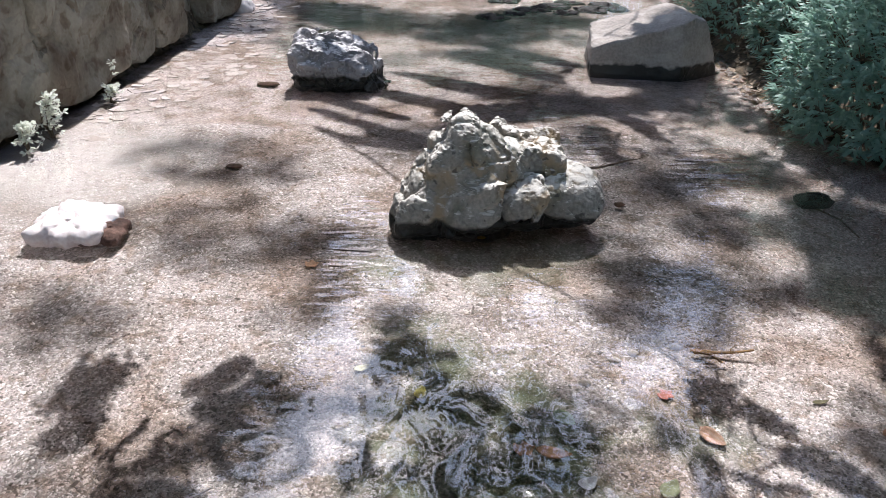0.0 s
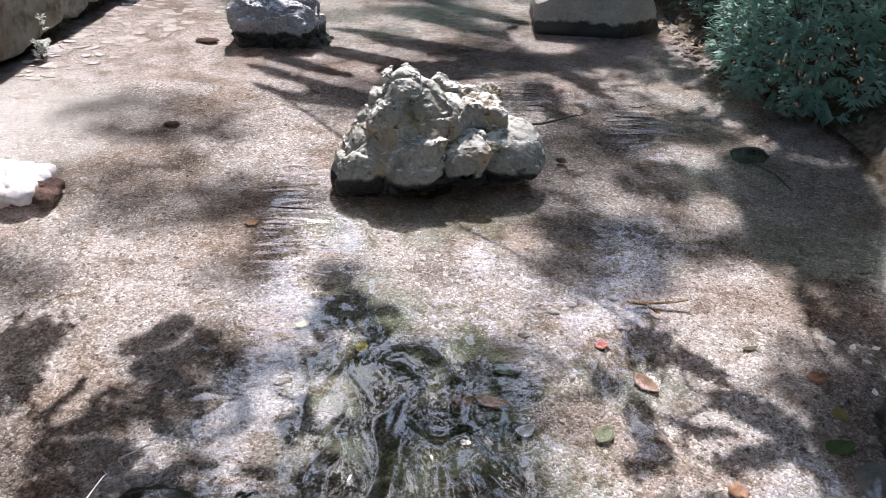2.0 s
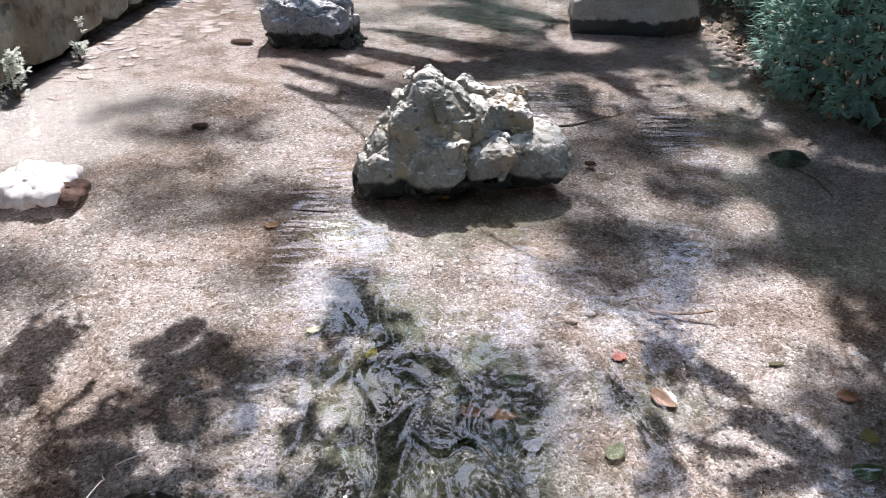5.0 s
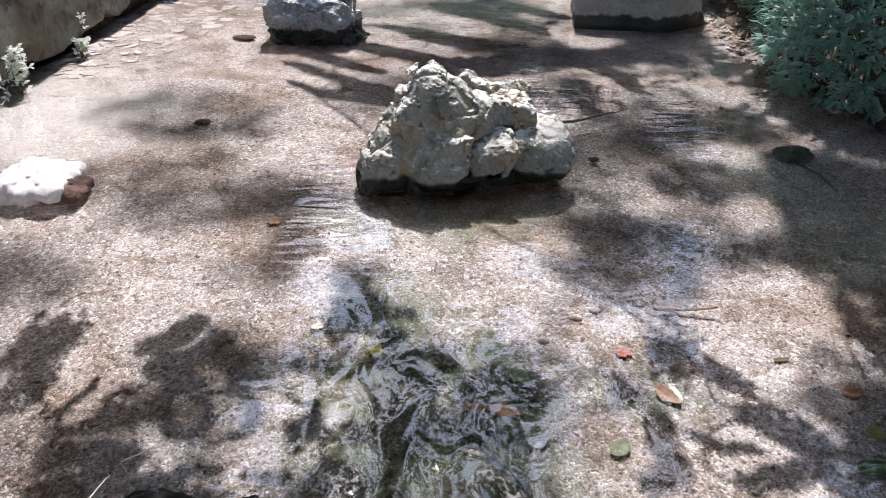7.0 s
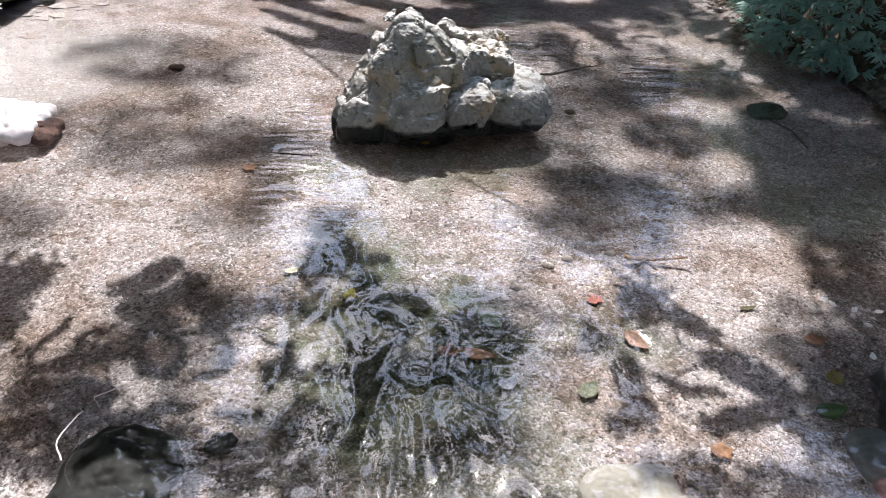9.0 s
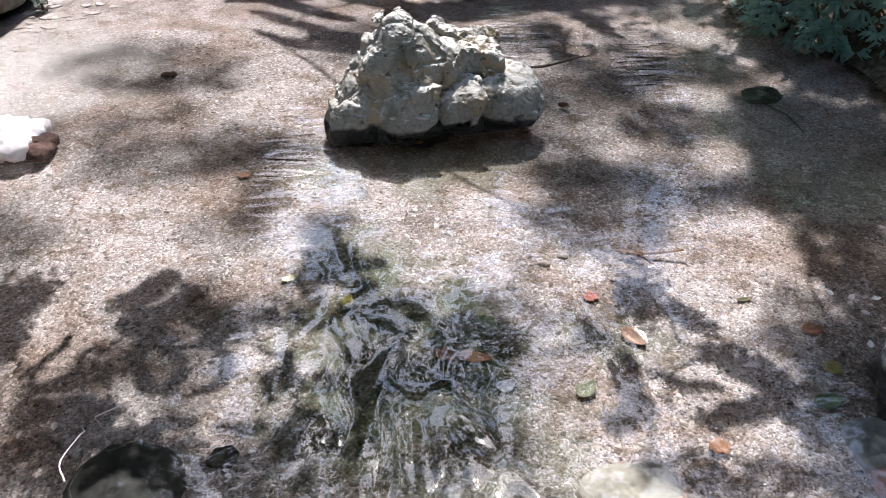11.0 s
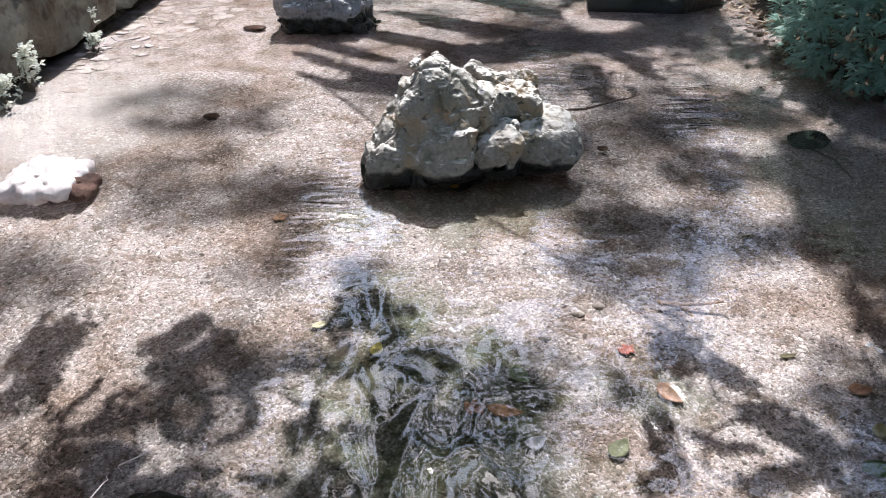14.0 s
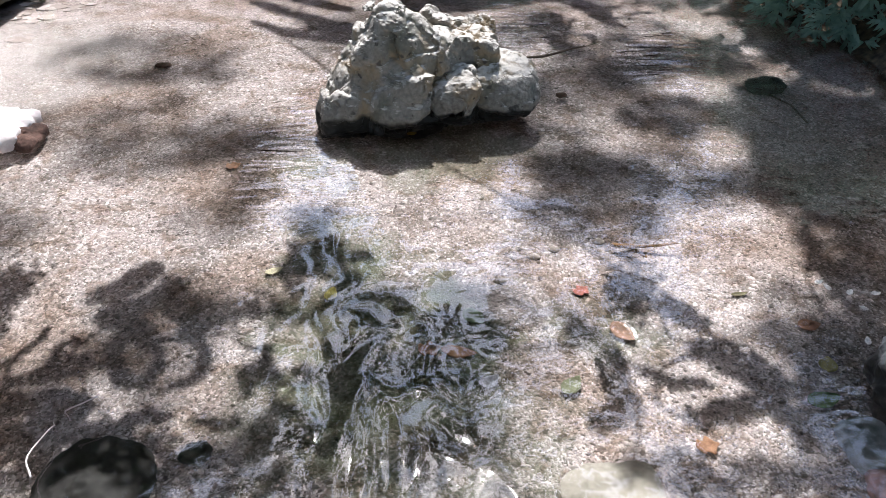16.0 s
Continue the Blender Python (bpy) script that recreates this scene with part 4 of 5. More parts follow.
shade_tree("bank_tree", (5.4, 10.2, 0.4), 14.5, RIGHT + EDGE + EDGE2 + BANK + STRIPES + STRIPES2 + FAR + sprays(6, 60, 0.2, 3.6, 1.6, 9.0, 0.15, 0.45, 0.65, 13, 17), RIGHT_TWIGS,
           [(8.4, 10, 13.0, 2.4, 1300), (9.4, 12, 9, 2.4, 900), (8.8, 15, 11, 2.4, 1200), (7.6, 14, 8.6, 2.0, 1800), (4.7, 13.5, 11.6, 1.2, 1100), (4.3, 13.5, 9.9, 0.9, 800), (4.1, 14.6, 7.6, 1.0, 1000), (3.2, 14.8, 7.2, 0.8, 700), (6.4, 13.5, 11.6, 1.4, 1200), (4.6, 8.6, 5.0, 0.9, 800), (5.2, 9.0, 7.4, 1.1, 1000), (6.2, 9.2, 9.6, 1.4, 1100), (4.9, 7.4, 3.8, 0.8, 600)],
           "tall broadleaf tree spreading over the stream from its bank", 4)


def screen_tree(seed, height):
    rnd = np.random.default_rng(seed)
    tree = thing("tree", "unseen leafy green tree added round the stream to block the sky", "tree", "wood trees")
    lines, places = [], []
    for k in range(44):
        z = height * rnd.uniform(0.3, 0.95)
        t, r = rnd.uniform(0, 6.28), height * 0.30 * (1.15 - abs(z / height - 0.55))
        end = Vector((math.cos(t) * r, math.sin(t) * r, z))
        lines.append(bent(Vector((0, 0, z * 0.7)), end, 0.05, 0.01, 0.2))
        for _ in range(130):
            d = rnd.normal(size=3) * 0.55
            places.append((end.x + d[0], end.y + d[1], end.z + d[2] * 0.8))
    part("trunk", limb_mesh("trunk", [bent(Vector((0, 0, -0.6)), Vector((0.2, 0, height * 0.9)), 0.22, 0.05, 0, 8)], BARK, 9), tree)
    tagged(part("boughs", limb_mesh("boughs", lines, BARK, 5), tree), kind="stuff")
    tagged(part("crown", leaf_mesh("crown", places, 0.2, CANOPY, rnd), tree), kind="stuff")
    return tree


first = screen_tree(11, 8.0)
# unseen trees placed to darken reflections; those at negative y cut skylight from behind
spots = [(-9.5, 15, 1.7), (-10, 20, 1.8), (-9, 25, 1.6), (-4.6, 26, 1.3), (-0.6, 27, 1.25), (3.2, 26, 1.4), (7.0, 27, 1.5), (1.4, 31, 1.5), (-2.8, 30, 1.4), (5.2, 31, 1.7), (9.5, 29, 1.8), (15, 19, 1.7), (13.5, 12, 1.6), (14, 7, 1.5), (12.5, 2, 1.4),
         (-10, 9, 1.6), (-9.5, 2, 1.5), (17, 25, 1.8), (-13, 24, 1.8), (-6, -6, 1.5), (1, -8, 1.5), (7, -5, 1.5), (-3, -9, 1.4), (4.5, -9, 1.5), (-10, -3, 1.5), (11, -1, 1.5), (-3.5, -4, 1.3), (0.3, -4.6, 1.4), (3.8, -4, 1.3), (-6.5, -1.5, 1.3), (6.8, -1.5, 1.3)]
for k, (x, y, s) in enumerate(spots):
    m = Matrix.Translation((x, y, bed_height(x, y))) @ Matrix.Rotation(k * 1.7, 4, "Z") @ Matrix.Scale(s, 4)
    if k == 0:
        first.matrix_world = m
    else:
        t = copy_thing(first, m)
        t.matrix_basis = m

# ---- shrubs on the bank ----
def blade(base, tip, side, width, sag):
    """A folded lance-shaped leaflet as six corners and four faces."""
    mid = base.lerp(tip, 0.45) + Vector((0, 0, sag))
    return [base, mid + side * width, tip, mid - side * width, base.lerp(tip, 0.75) + side * width * 0.6, base.lerp(tip, 0.75) - side * width * 0.6], [(0, 1, 3), (1, 4, 5, 3), (4, 2, 5)]


def whorl(vs, fs, at, out, size, rnd, leaflets=7, wide=0.105):
    """A fan of leaflets that droops outwards."""
    side = out.cross(Vector((0, 0, 1)))
    side = side.normalized() if side.length > 1e-3 else Vector((1, 0, 0))
    up = side.cross(out).normalized()
    for k in range(leaflets):
        t = (k / (leaflets - 1) - 0.5) * 4.2 + rnd.uniform(-0.15, 0.15)
        d = (out * 0.75 + side * math.sin(t) + up * math.cos(t) * 0.55 - Vector((0, 0, 0.35))).normalized()
        s = size * rnd.uniform(0.7, 1.15) * (1.0 - 0.3 * abs(t) / 2.1)
        w = d.cross(out + Vector((0.1, 0.2, 0.9))).normalized()
        v, f = blade(at, at + d * s, w, s * wide, 0.1 * s)
        n = len(vs)
        vs += v
        fs += [tuple(n + i for i in q) for q in f]


def shrub(at, radii, count, size, seed, label, material=LEAF):
    rnd = np.random.default_rng(seed)
    thing_ = thing("shrub", label, "shrub", "bank shrubs", at=at)
    vs, fs, lines = [], [], []
    for k in range(count):
        z = rnd.uniform(-0.45, 1)
        t = rnd.uniform(0, 6.283)
        r = math.sqrt(1 - z * z)
        d = Vector((r * math.cos(t), r * math.sin(t), z))
        k_in = 1 - 0.35 * rnd.uniform() ** 2 + 0.14 * noise.noise(d * 3 + Vector((seed, 0, 0)))
        p = Vector((d.x * radii[0], d.y * radii[1], d.z * radii[2])) * k_in
        out = Vector((d.x / radii[0], d.y / radii[1], d.z / radii[2])).normalized()
        whorl(vs, fs, p, (out + Vector(rnd.normal(size=3)) * 0.3).normalized(), size, rnd)
        if k % 12 == 0:
            lines.append(bent(Vector((0.15 * d.x, 0.15 * d.y, -radii[2] * 0.75)), p, 0.009, 0.003, 0.06))
    tagged(part("stem", limb_mesh("stem", lines, BARK, 5), thing_), kind="stuff")
    tagged(part("foliage", mesh_from("foliage", vs, fs, material), thing_), kind="stuff")
    return thing_


shrub((3.30, 5.18, 0.36), (0.94, 0.80, 0.98), 2000, 0.13, 21, "dense bluish-green leafy shrub drooping over the water")
shrub((3.52, 6.65, 0.55), (0.88, 0.75, 0.95), 1400, 0.125, 22, "dense green shrub behind the water's edge")
shrub((2.92, 7.75, 0.42), (0.62, 0.75, 0.75), 900, 0.10, 23, "shaded green shrub beside the block rock")
shrub((4.2, 4.3, 0.5), (0.9, 0.8, 0.95), 1000, 0.13, 24, "dense bluish-green shrub at the edge of the bank")

# hedge out of view, added so that the far water reflects no low sky
far = shrub((-4.2, 14.6, 1.1), (1.6, 0.9, 1.3), 900, 0.22, 25, "unseen dense undergrowth added on the far bank to block low sky")
far["group"] = "far undergrowth"
for k in range(1, 6):
    copy_thing(far, Matrix.Translation((-4.2 + 1.9 * k, 14.6 + 0.4 * math.sin(k * 2.1), 1.05)) @ Matrix.Rotation(k * 1.3, 4, "Z"))

# ---- smaller stones ----
def stone(name, at, size, material, label, seed, level=4, rough=0.05, k=2.6, spin=0.0):
    me = boulder(name, Vector((0, 0, 0)), material, level, rough * min(size), lumps=[((0, 0, 0), size, k)], seed=seed, scale=1.6 / max(size), ridge=0.5, shade=True)
    ob = tagged(new(name, me), label, "stone")
    ob.location = at
    ob.rotation_euler = (0, 0, spin)
    return ob


stone("pale_stone", (-1.79, 3.50, -0.005), (0.20, 0.19, 0.085), PALE, "flat white sunlit limestone slab above the shallow water", 3.1, 5, 0.55, 3.6)
stone("rusty_stone", (-1.66, 3.46, -0.02), (0.15, 0.13, 0.075), RUST, "rusty brown layered stone beside the white slab", 5.1, 5, 0.4, 2.6)
stone("dark_stone", (2.19, 4.10, -0.105), (0.12, 0.085, 0.08), DARK_STONE, "dark wet stone breaking the surface", 6.3, 4, 0.3)
stone("dark_boulder", (-0.64, 1.42, -0.135), (0.18, 0.23, 0.11), DARK_STONE, "smooth dark boulder under the near bank", 8.3, 5, 0.2)
stone("dark_stone", (-0.365, 1.585, -0.11), (0.055, 0.045, 0.04), DARK_STONE, "small dark stone on the stream bed", 9.3, 3, 0.3)
stone("flat_stone", (0.86, 1.44, -0.125), (0.17, 0.11, 0.045), mat("flat_grey_stone", (0.36, 0.33, 0.28), (0.22, 0.20, 0.165), 8, 60, 0.8, 0.3, 0.004), "flat grey stone on the stream bed", 10.3, 4, 0.25, 3.0, 0.2)
stone("pale_stone", (1.66, 1.57, -0.10), (0.10, 0.13, 0.05), mat("blue_white_stone", (0.24, 0.26, 0.26), (0.13, 0.15, 0.155), 9, 60, 0.8, 0.4, 0.006), "pale bluish stone in the shallows", 11.3, 4, 0.3)
stone("pink_stone", (1.66, 1.40, -0.10), (0.09, 0.10, 0.06), mat("pink_stone", (0.42, 0.26, 0.25), (0.25, 0.14, 0.14), 9, 60, 0.8, 0.4, 0.006), "pinkish stone in the shallows", 12.3, 4, 0.3)
stone("dark_rock", (1.88, 1.68, 0.0), (0.15, 0.30, 0.16), wet_band(mat("white_crusted_rock", (0.5, 0.48, 0.45), (0.04, 0.04, 0.04), 10, 50, 0.8, 0.6, 0.01), 0.06), "dark wet rock with white crust on top", 13.3, 5, 0.4)
rnd = np.random.default_rng(31)
for k in range(14):
    x = 0.55 + 0.11 * k + rnd.uniform(-0.05, 0.05)
    stone("dark_stone", (x, 8.8 + rnd.uniform(-0.4, 0.5), -0.045), (rnd.uniform(0.10, 0.22), rnd.uniform(0.10, 0.22), rnd.uniform(0.035, 0.06)), DARK_STONE, "dark wet stone in the riffle upstream", 20 + k, 4, 0.9)
stone("white_stone", (-1.98, 8.35, 0.03), (0.10, 0.16, 0.11), PALE, "sunlit white stone at the wall's end", 14.3, 4, 0.3)
stone("brown_stone", (-1.29, 5.98, -0.045), (0.11, 0.05, 0.035), RUST, "thin brown stone breaking the shallow water", 15.3, 3, 0.3)
stone("brown_stone", (-1.20, 4.38, -0.062), (0.05, 0.035, 0.025), RUST, "small brown stone on the stream bed", 16.3, 3, 0.3)
stone("brown_stone", (1.04, 3.97, -0.07), (0.03, 0.025, 0.03), RUST, "small brown stone on the stream bed", 17.3, 3, 0.3)
for k, (x, y) in enumerate(((0.744, 2.545), (1.019, 2.655), (0.83, 2.60), (0.60, 2.40))):
    stone("pale_stone", (x, y, bed_height(x, y) + 0.006), (0.032, 0.022, 0.012), PEBBLE, "pale flat pebble on the stream bed", 18 + k, 3, 0.2)

# ---- fallen leaves, twig ----
def leaf_shape(length, width, curl, seed, lobes=0):
    """A thin curled leaf with a midrib fold, along x."""
    rnd = np.random.default_rng(seed)
    n, vs, fs = 12, [], []
    for i in range(n + 1):
        t = i / n
        w = width * math.sin(math.pi * t ** 0.8) ** 0.8 * (1 + 0.35 * math.sin(t * lobes * 6.28)) + 0.001
        z = curl * length * (4 * (t - 0.5) ** 2) + rnd.uniform(-0.002, 0.002)
        x = (t - 0.5) * length
        for s in (-1, -0.5, 0, 0.5, 1):
            vs.append((x, s * w, z + 0.25 * w * abs(s) + 0.0015))
    for i in range(n):
        for j in range(4):
            a = i * 5 + j
            fs.append((a, a + 1, a + 6, a + 5))
    return vs, fs


LEAVES = {}
def fallen_leaf(x, y, length, width, colour, words, spin, curl=0.12, lobes=0, lift=0.0):
    if colour not in LEAVES:
        LEAVES[colour] = mat("fallen_leaf", colour, tuple(c * 0.6 for c in colour), 20, 120, 0.6, 0.3, 0.002)
    vs, fs = leaf_shape(length, width, curl, int(abs(x * 1000)), lobes)
    ob = tagged(new("fallen_leaf", mesh_from("fallen_leaf", vs, fs, LEAVES[colour], True)), words, "leaf", "fallen leaves")
    ob.location = (x, y, bed_height(x, y) + 0.008 + lift)
    ob.rotation_euler = (0, 0, spin)
    md = ob.modifiers.new("thickness", "SOLIDIFY")
    md.thickness = 0.0012
    return ob


fallen_leaf(0.90, 2.33, 0.07, 0.026, (0.36, 0.12, 0.09), "small red fallen leaf on the stream bed", 0.7, lobes=2)
fallen_leaf(1.008, 2.093, 0.115, 0.036, (0.32, 0.19, 0.13), "orange-brown fallen leaf on the stream bed", -1.0)
fallen_leaf(0.491, 2.18, 0.10, 0.034, (0.26, 0.33, 0.19), "pale green fallen leaf on the stream bed", -0.9)
fallen_leaf(0.33, 2.03, 0.085, 0.034, (0.32, 0.16, 0.08), "orange fallen leaf lying in the current", 0.3, lobes=2)
fallen_leaf(0.43, 2.005, 0.13, 0.028, (0.22, 0.11, 0.05), "long brown fallen leaf lying in the current", -0.2)
fallen_leaf(1.675, 2.12, 0.085, 0.03, (0.36, 0.18, 0.11), "orange fallen leaf on the stream bed", 0.1)
fallen_leaf(1.486, 2.304, 0.07, 0.012, (0.12, 0.10, 0.05), "small dark fallen leaf on the stream bed", 0.2)
fallen_leaf(1.663, 1.922, 0.08, 0.03, (0.42, 0.36, 0.13), "yellow fallen leaf on the stream bed", 1.2)
fallen_leaf(1.587, 1.765, 0.12, 0.034, (0.10, 0.18, 0.06), "green fallen leaf on the stream bed", 0.25)
fallen_leaf(0.792, 1.836, 0.10, 0.030, (0.17, 0.175, 0.10), "large dull green fallen leaf on the stream bed", 0.9)
fallen_leaf(-0.037, 2.34, 0.08, 0.022, (0.42, 0.36, 0.1), "yellow fallen leaf on the stream bed", 1.4)
fallen_leaf(-0.27, 2.47, 0.075, 0.018, (0.55, 0.5, 0.33), "pale fallen leaf on the stream bed", 0.5)
fallen_leaf(-0.578, 3.26, 0.07, 0.03, (0.36, 0.2, 0.12), "orange-brown fallen leaf on the stream bed", 0.4, lobes=2)
fallen_leaf(1.165, 1.583, 0.075, 0.03, (0.34, 0.17, 0.09), "orange-brown fallen leaf on the stream bed", 0.2, lobes=2)
fallen_leaf(0.525, 1.86, 0.08, 0.026, (0.42, 0.42, 0.45), "crumpled white leaf caught on the stream bed", 0.6, 0.3)
fallen_leaf(0.246, 3.50, 0.05, 0.016, (0.55, 0.36, 0.06), "small yellow leaf stuck at the rock's foot", 0.2, 0.1, 0, 0.11)
fallen_leaf(2.95, 6.35, 0.16, 0.055, (0.32, 0.13, 0.08), "large reddish dry leaf on the bank", 0.8, 0.2, 0, 0.05)


# petals and a bleached stalk adrift near the bank
for k, (x, y, a) in enumerate(((1.76, 2.29, 0.4), (1.78, 2.26, 1.9), (1.85, 2.23, 0.9), (1.86, 2.14, 2.4), (1.94, 2.22, 0.2), (1.80, 1.97, 1.2))):
    p = fallen_leaf(x, y, 0.035 + 0.004 * (k % 3), 0.010, (0.82, 0.80, 0.74), "small white petal adrift on the water", a, 0.08)
    p.location.z = 0.002


def twig(at, spin):
    t = thing("twig", "forked dry brown twig lying in the shallows", "twig", at=at)
    t.rotation_euler = (0, 0, spin)
    tan = mat("dry_twig", (0.30, 0.17, 0.075), (0.09, 0.05, 0.024), 20, 90, 0.7, 0.5, 0.002)
    part("stem", limb_mesh("stem", [bent(Vector((-0.11, 0.02, 0.02)), Vector((0.13, 0.01, 0.05)), 0.013, 0.006, -0.035, 12, 0.06)], tan, 8), t)
    part("fork", limb_mesh("fork", [bent(Vector((-0.10, 0.015, 0.02)), Vector((0.03, -0.06, 0.012)), 0.011, 0.006, 0.01, 9, 0.03)], tan, 8), t)
    part("side_twig", limb_mesh("side_twig", [bent(Vector((0.05, 0.0, 0.03)), Vector((0.075, 0.035, 0.06)), 0.004, 0.002, 0.0, 5, 0.02)], tan, 6), t)
    return t


twig((1.175, 2.585, -0.10), -0.12)
def stick(line, label):
    t = thing("stick", label, "stick", "sticks in the water", at=line[0])
    o = Vector(line[0])
    pts = [(Vector(p) - o, 0.009 - 0.0015 * k) for k, p in enumerate(line)]
    part("stem", limb_mesh("stem", [pts], BARK, 7), t)
    a = pts[1][0]
    part("side_twig", limb_mesh("side_twig", [bent(a, a + Vector((0.07, 0.05, 0.02)), 0.004, 0.002, 0.01, 5, 0.02)], BARK, 5), t)


stick([(0.82, 4.42, -0.01), (1.0, 4.40, 0.012), (1.21, 4.52, 0.018), (1.36, 4.67, -0.03)], "thin dark stick lying across the water behind the rock")
stick([(2.19, 4.03, -0.15), (2.26, 3.89, -0.14), (2.28, 3.70, -0.16)], "dark sunken stick on the stream bed")
root = thing("bare_root", "pale bare root hanging at the near bank", "root", at=(-0.78, 1.60, 0.03))
part("root_strand", limb_mesh("root_strand", [bent(Vector((0, 0.05, -0.02)), Vector((0.03, -0.20, 0.02)), 0.0015, 0.003, 0.02, 14, 0.05)], PALE, 6), root)
part("root_strand", limb_mesh("root_strand", [bent(Vector((0.06, 0.02, 0.03)), Vector((0.12, 0.06, 0.05)), 0.003, 0.002, 0.01, 9, 0.05)], PALE, 6), root)


# ---- weeds at the foot of the wall ----
WEED = translucent(mat("pale_weed_leaf", (0.80, 0.81, 0.74), (0.6, 0.62, 0.52), 8, 40, 0.6, 0.2, 0.002), 0.4)
def weed(at, height, width, count, seed):
    rnd = np.random.default_rng(seed)
    w = thing("weed", "small pale sunlit weed growing at the wall's foot", "plant", "wall weeds", at=at)
    vs, fs, lines = [], [], []
    for k in range(count):
        t = rnd.uniform() ** 0.7
        p = Vector((rnd.normal() * width * 0.5 * (1.1 - 0.6 * t) + 0.03, rnd.normal() * width * (1.1 - 0.7 * t), t * height))
        whorl(vs, fs, p, Vector((rnd.normal() + 0.5, rnd.normal(), 0.6)).normalized(), 0.048, rnd, 4, 0.26)
        if k % 6 == 0:
            lines.append(bent(Vector((0, 0, -0.08)), p, 0.004, 0.002, 0.02, 7, 0.03))
    tagged(part("stem", limb_mesh("stem", lines, BARK, 5), w), kind="stuff")
    tagged(part("foliage", mesh_from("foliage", vs, fs, WEED), w), kind="stuff")


weed((wall_x(4.72) + 0.09, 4.72, 0.02), 0.26, 0.07, 70, 41)
weed((wall_x(4.48) + 0.08, 4.48, 0.02), 0.16, 0.09, 60, 42)
weed((wall_x(5.42) + 0.10, 5.42, 0.02), 0.10, 0.06, 42, 43)
weed((wall_x(5.52) + 0.08, 5.52, 0.04), 0.22, 0.02, 8, 44)

# ---- leaf litter on the bank ----
rnd = np.random.default_rng(51)
vs, fs = [], []
for k in range(420):
    y = rnd.uniform(4.6, 8.6)
    x = right_x(y) + rnd.uniform(-0.15, 0.8)
    z = max(0.004, bed_height(x, y)) + 0.01
    v, f = leaf_shape(rnd.uniform(0.04, 0.09), rnd.uniform(0.012, 0.028), rnd.uniform(0.05, 0.25), k)
    m = Matrix.Translation((x, y, z)) @ Euler((rnd.normal() * 0.35, rnd.normal() * 0.35, rnd.uniform(0, 6.28))).to_matrix().to_4x4()
    n = len(vs)
    vs += [m @ Vector(p) for p in v]
    fs += [tuple(n + i for i in q) for q in f]
LITTER = mat("dry_leaf_litter", (0.42, 0.34, 0.25), (0.16, 0.09, 0.05), 14, 60, 0.7, 0.3, 0.002)
tagged(new("leaf_litter", mesh_from("leaf_litter", vs, fs, LITTER)), "dry brown and pale leaf litter along the bank", "leaves", kind="stuff")

# ---- flat cobbles in the shallows by the wall ----
def cobble_mesh(seed):
    rnd = np.random.default_rng(seed)
    n = 9
    a = [1 + rnd.uniform(-0.5, 0.35) for _ in range(n)]
    vs, fs = [], []
    for r, z in ((0.98, -0.9), (1.0, 0.25), (0.93, 0.48)):
        for i in range(n):
            t = 6.2832 * i / n
            vs.append((math.cos(t) * a[i] * r, math.sin(t) * a[i] * r * 0.7, z + rnd.uniform(-0.06, 0.06)))
    vs.append((0, 0, 0.55))
    for k in range(2):
        for i in range(n):
            j = (i + 1) % n
            fs.append((k * n + i, k * n + j, (k + 1) * n + j, (k + 1) * n + i))
    for i in range(n):
        fs.append((2 * n + i, 2 * n + (i + 1) % n, 3 * n))
    return mesh_from("cobble", vs, fs, COBBLE)


def island_material(name, cols, rough, obj):
    """Stones of many tints, one to each piece."""
    m = mat(name, cols[0], cols[1], 12, 70, rough, 0.4, 0.004)
    n, l = m.node_tree.nodes, m.node_tree.links
    b = n["Principled BSDF"]
    old = b.inputs["Base Color"].links[0].from_socket
    src = n.new("ShaderNodeObjectInfo").outputs["Random"] if obj else n.new("ShaderNodeNewGeometry").outputs["Random Per Island"]
    ramp = n.new("ShaderNodeValToRGB")
    ramp.color_ramp.elements[0].color, ramp.color_ramp.elements[1].color = (*cols[2], 1), (*cols[3], 1)
    l.new(src, ramp.inputs[0])
    mx = n.new("ShaderNodeMix")
    mx.data_type = "RGBA"
    mx.inputs[0].default_value = 0.75
    l.new(old, mx.inputs[6])
    l.new(ramp.outputs[0], mx.inputs[7])
    l.new(mx.outputs[2], b.inputs["Base Color"])
    return m


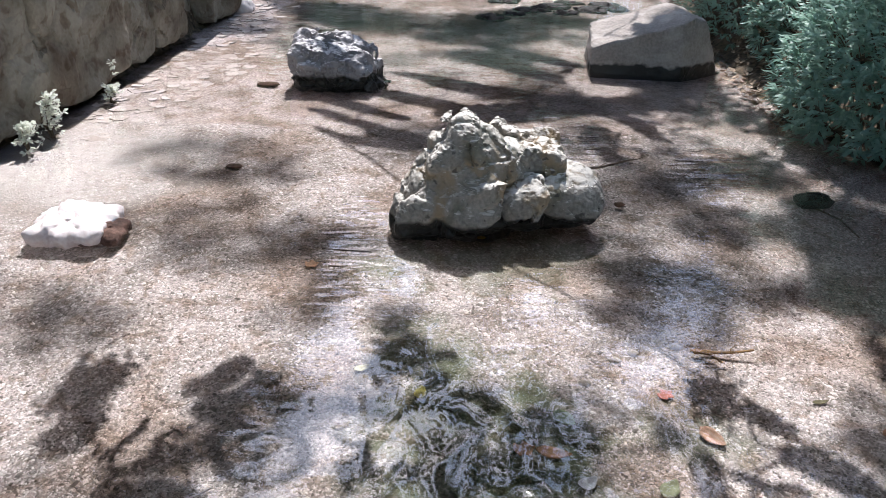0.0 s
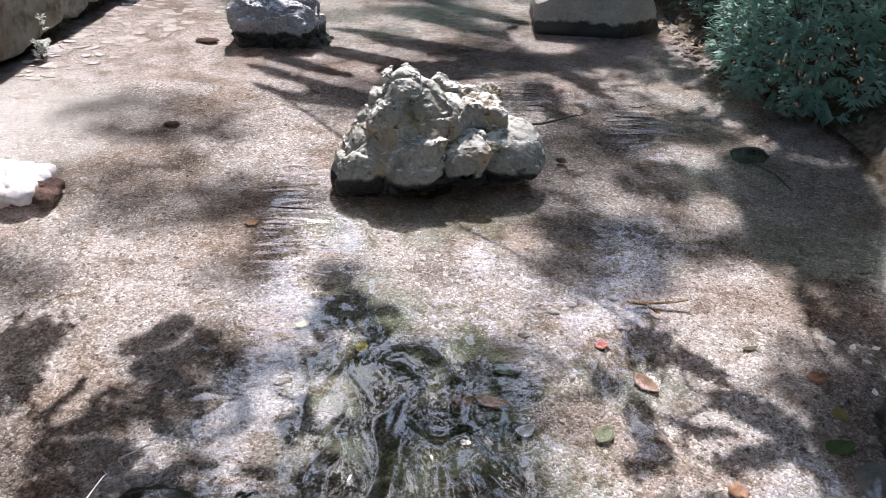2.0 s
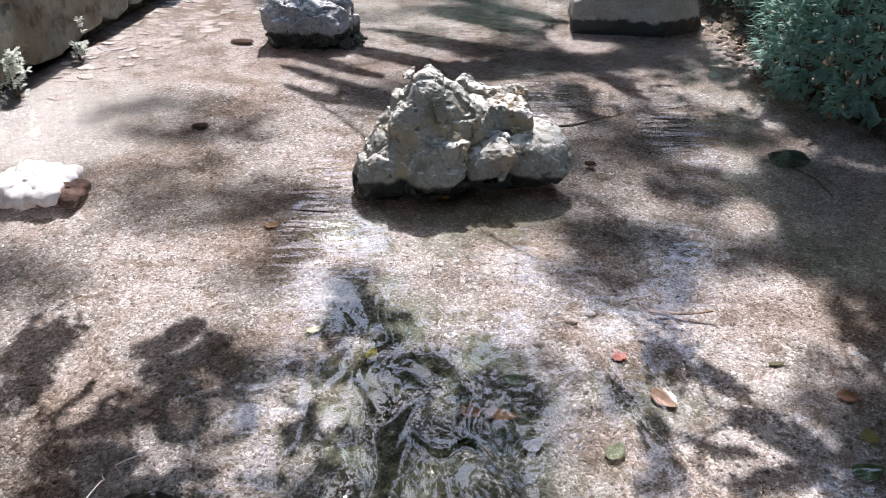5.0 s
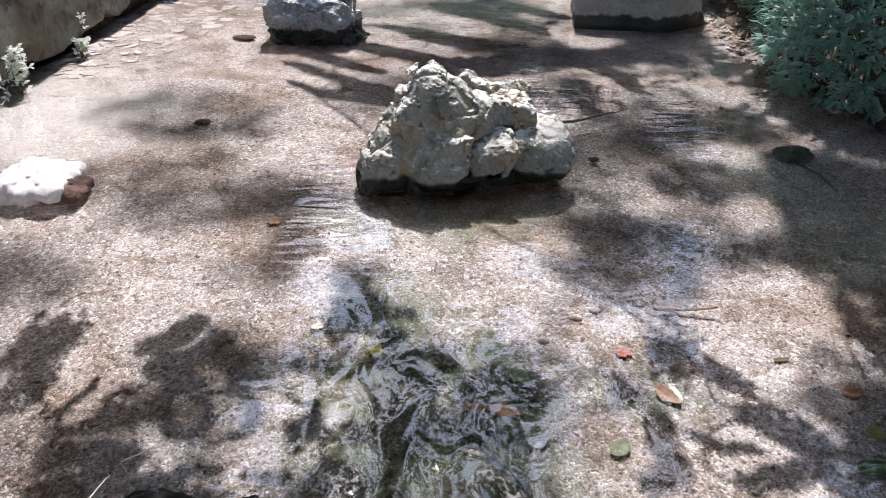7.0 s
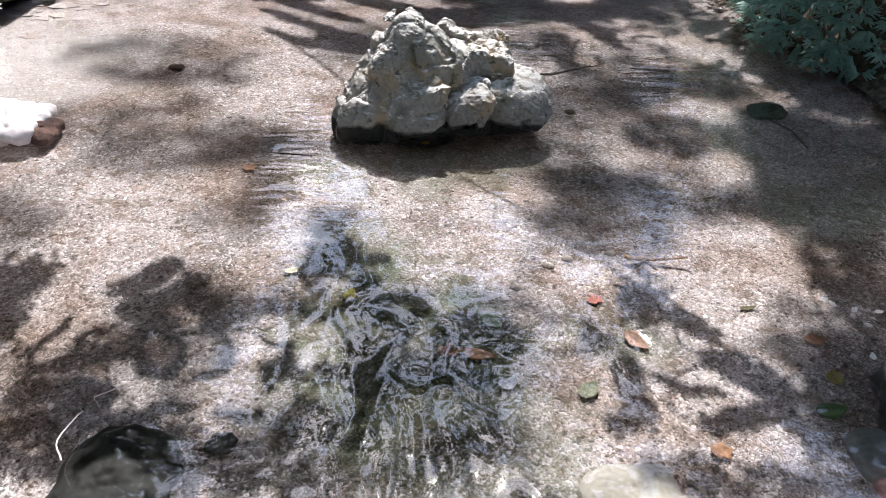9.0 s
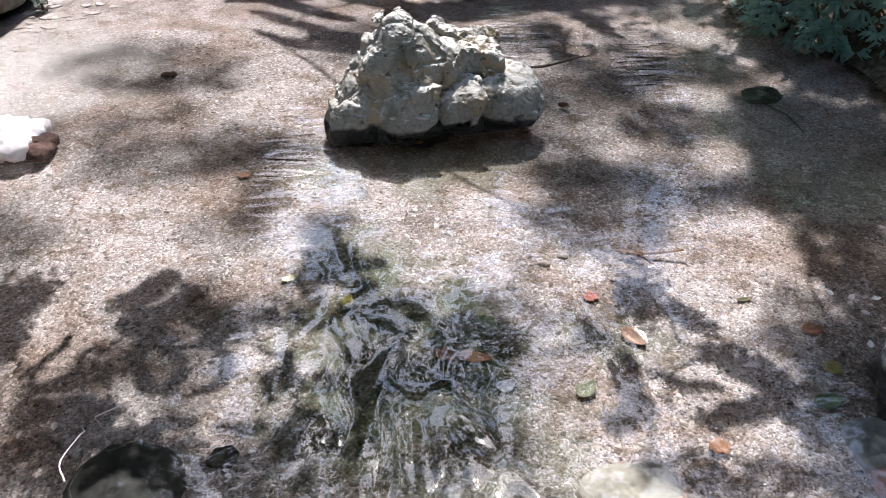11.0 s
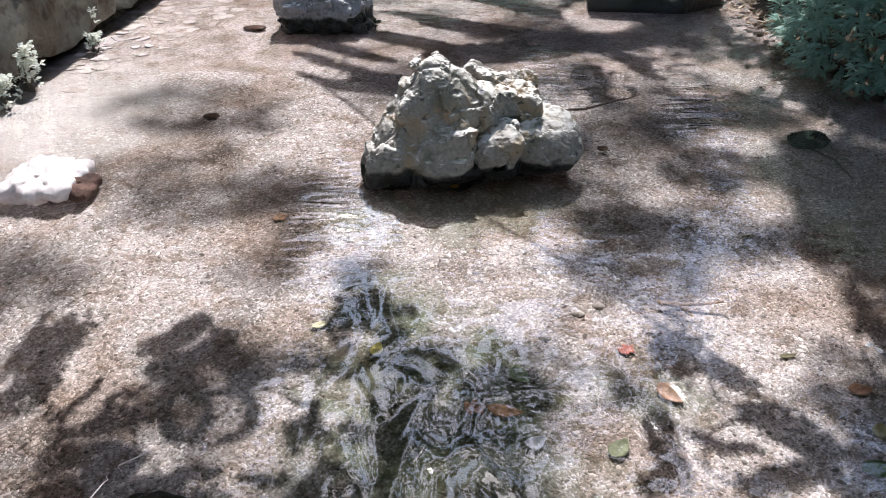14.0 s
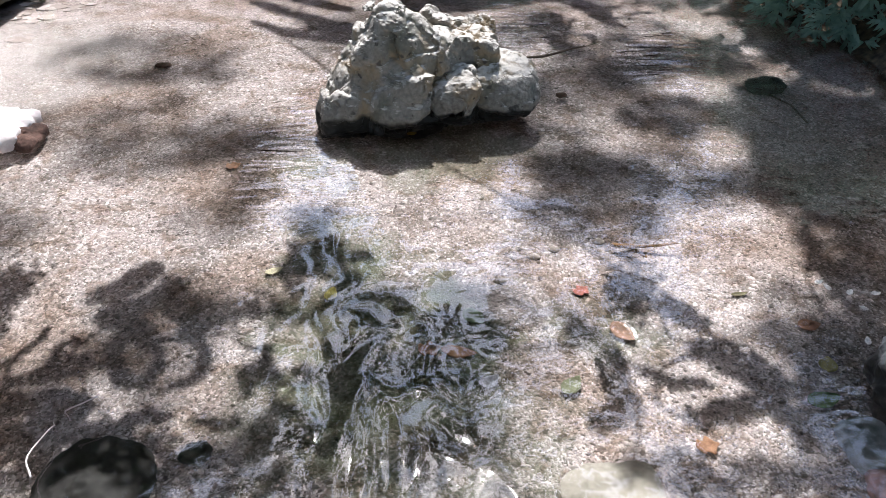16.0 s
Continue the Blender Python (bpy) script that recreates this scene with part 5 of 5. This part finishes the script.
COBBLE = island_material("pale_cobble", ((0.5, 0.44, 0.41), (0.3, 0.26, 0.24), (0.33, 0.28, 0.255), (0.50, 0.44, 0.41)), 0.8, True)
GRAVEL = island_material("gravel_stone", ((0.42, 0.36, 0.34), (0.19, 0.155, 0.14), (0.05, 0.038, 0.033), (0.88, 0.80, 0.77)), 0.8, False)
silt(debris(algae_and_shade(GRAVEL, 0.5)))
kinds = [cobble_mesh(60 + k) for k in range(6)]
rnd = np.random.default_rng(61)
for k in range(300):
    y = 4.7 + 4.3 * rnd.uniform() ** 0.8
    x = wall_x(y) + 0.04 + rnd.uniform() ** 1.5 * (0.35 + 0.22 * (y - 4.7))
    s = rnd.uniform(0.025, 0.075)
    ob = new("cobble", kinds[k % 6])
    ob.parent = ground
    ob.location = (x, y, bed_height(x, y) + rnd.uniform(-0.004, 0.005))
    ob.scale = (s, s * rnd.uniform(0.7, 1.2), 0.012)
    ob.rotation_euler = (rnd.normal() * 0.06, rnd.normal() * 0.06, rnd.uniform(-0.5, 0.5))

# ---- gravel ----
rnd = np.random.default_rng(71)
iv = np.array([(1, 0.1, 0), (0.2, 0.9, 0.1), (-0.9, 0.3, 0), (-0.5, -0.8, 0.1), (0.5, -0.8, 0), (0.25, 0.1, 0.9), (-0.3, -0.1, 0.85)])
fi = np.array([(0, 1, 5), (1, 6, 5), (1, 2, 6), (2, 3, 6), (3, 5, 6), (3, 4, 5), (4, 0, 5)])
N = 380000
gy = 1.2 + 3.9 * rnd.uniform(size=N) ** 1.8
gx = rnd.uniform(-2.4, 2.7, size=N)
edge = np.array([(wall_x(y) + 0.03, right_x(y) - 0.05) for y in gy])
keep = (np.abs(gx - 0.3) < 0.75 + 0.62 * gy) & (gx > edge[:, 0]) & (gx < edge[:, 1])
gx, gy = gx[keep], gy[keep]
N = len(gx)
r = np.minimum(0.010, 0.0023 * np.exp(rnd.normal(size=N) * 0.5) * (1 + 0.10 * (gy - 1.2)))
a = rnd.uniform(0, 6.28, size=N)[:, None]
q = iv[None] * (1 + rnd.uniform(-0.3, 0.3, size=(N, *iv.shape)))
q *= np.stack([r * rnd.uniform(1.0, 1.9, size=N), r, r * rnd.uniform(0.25, 0.55, size=N)], 1)[:, None]
gz = np.array([bed_height(x, y) for x, y in zip(gx, gy)]) + 0.2 * r
q = np.stack([q[:, :, 0] * np.cos(a) - q[:, :, 1] * np.sin(a) + gx[:, None], q[:, :, 0] * np.sin(a) + q[:, :, 1] * np.cos(a) + gy[:, None], q[:, :, 2] + gz[:, None]], 2)
vsum, fsum = q.reshape(-1, 3), (fi[None] + len(iv) * np.arange(N)[:, None, None]).reshape(-1, 3)
gravel = part("gravel", mesh_from("gravel", vsum.tolist(), fsum.tolist(), GRAVEL), ground, "loose pale and brown gravel on the stream bed")
tagged(gravel, kind="stuff")
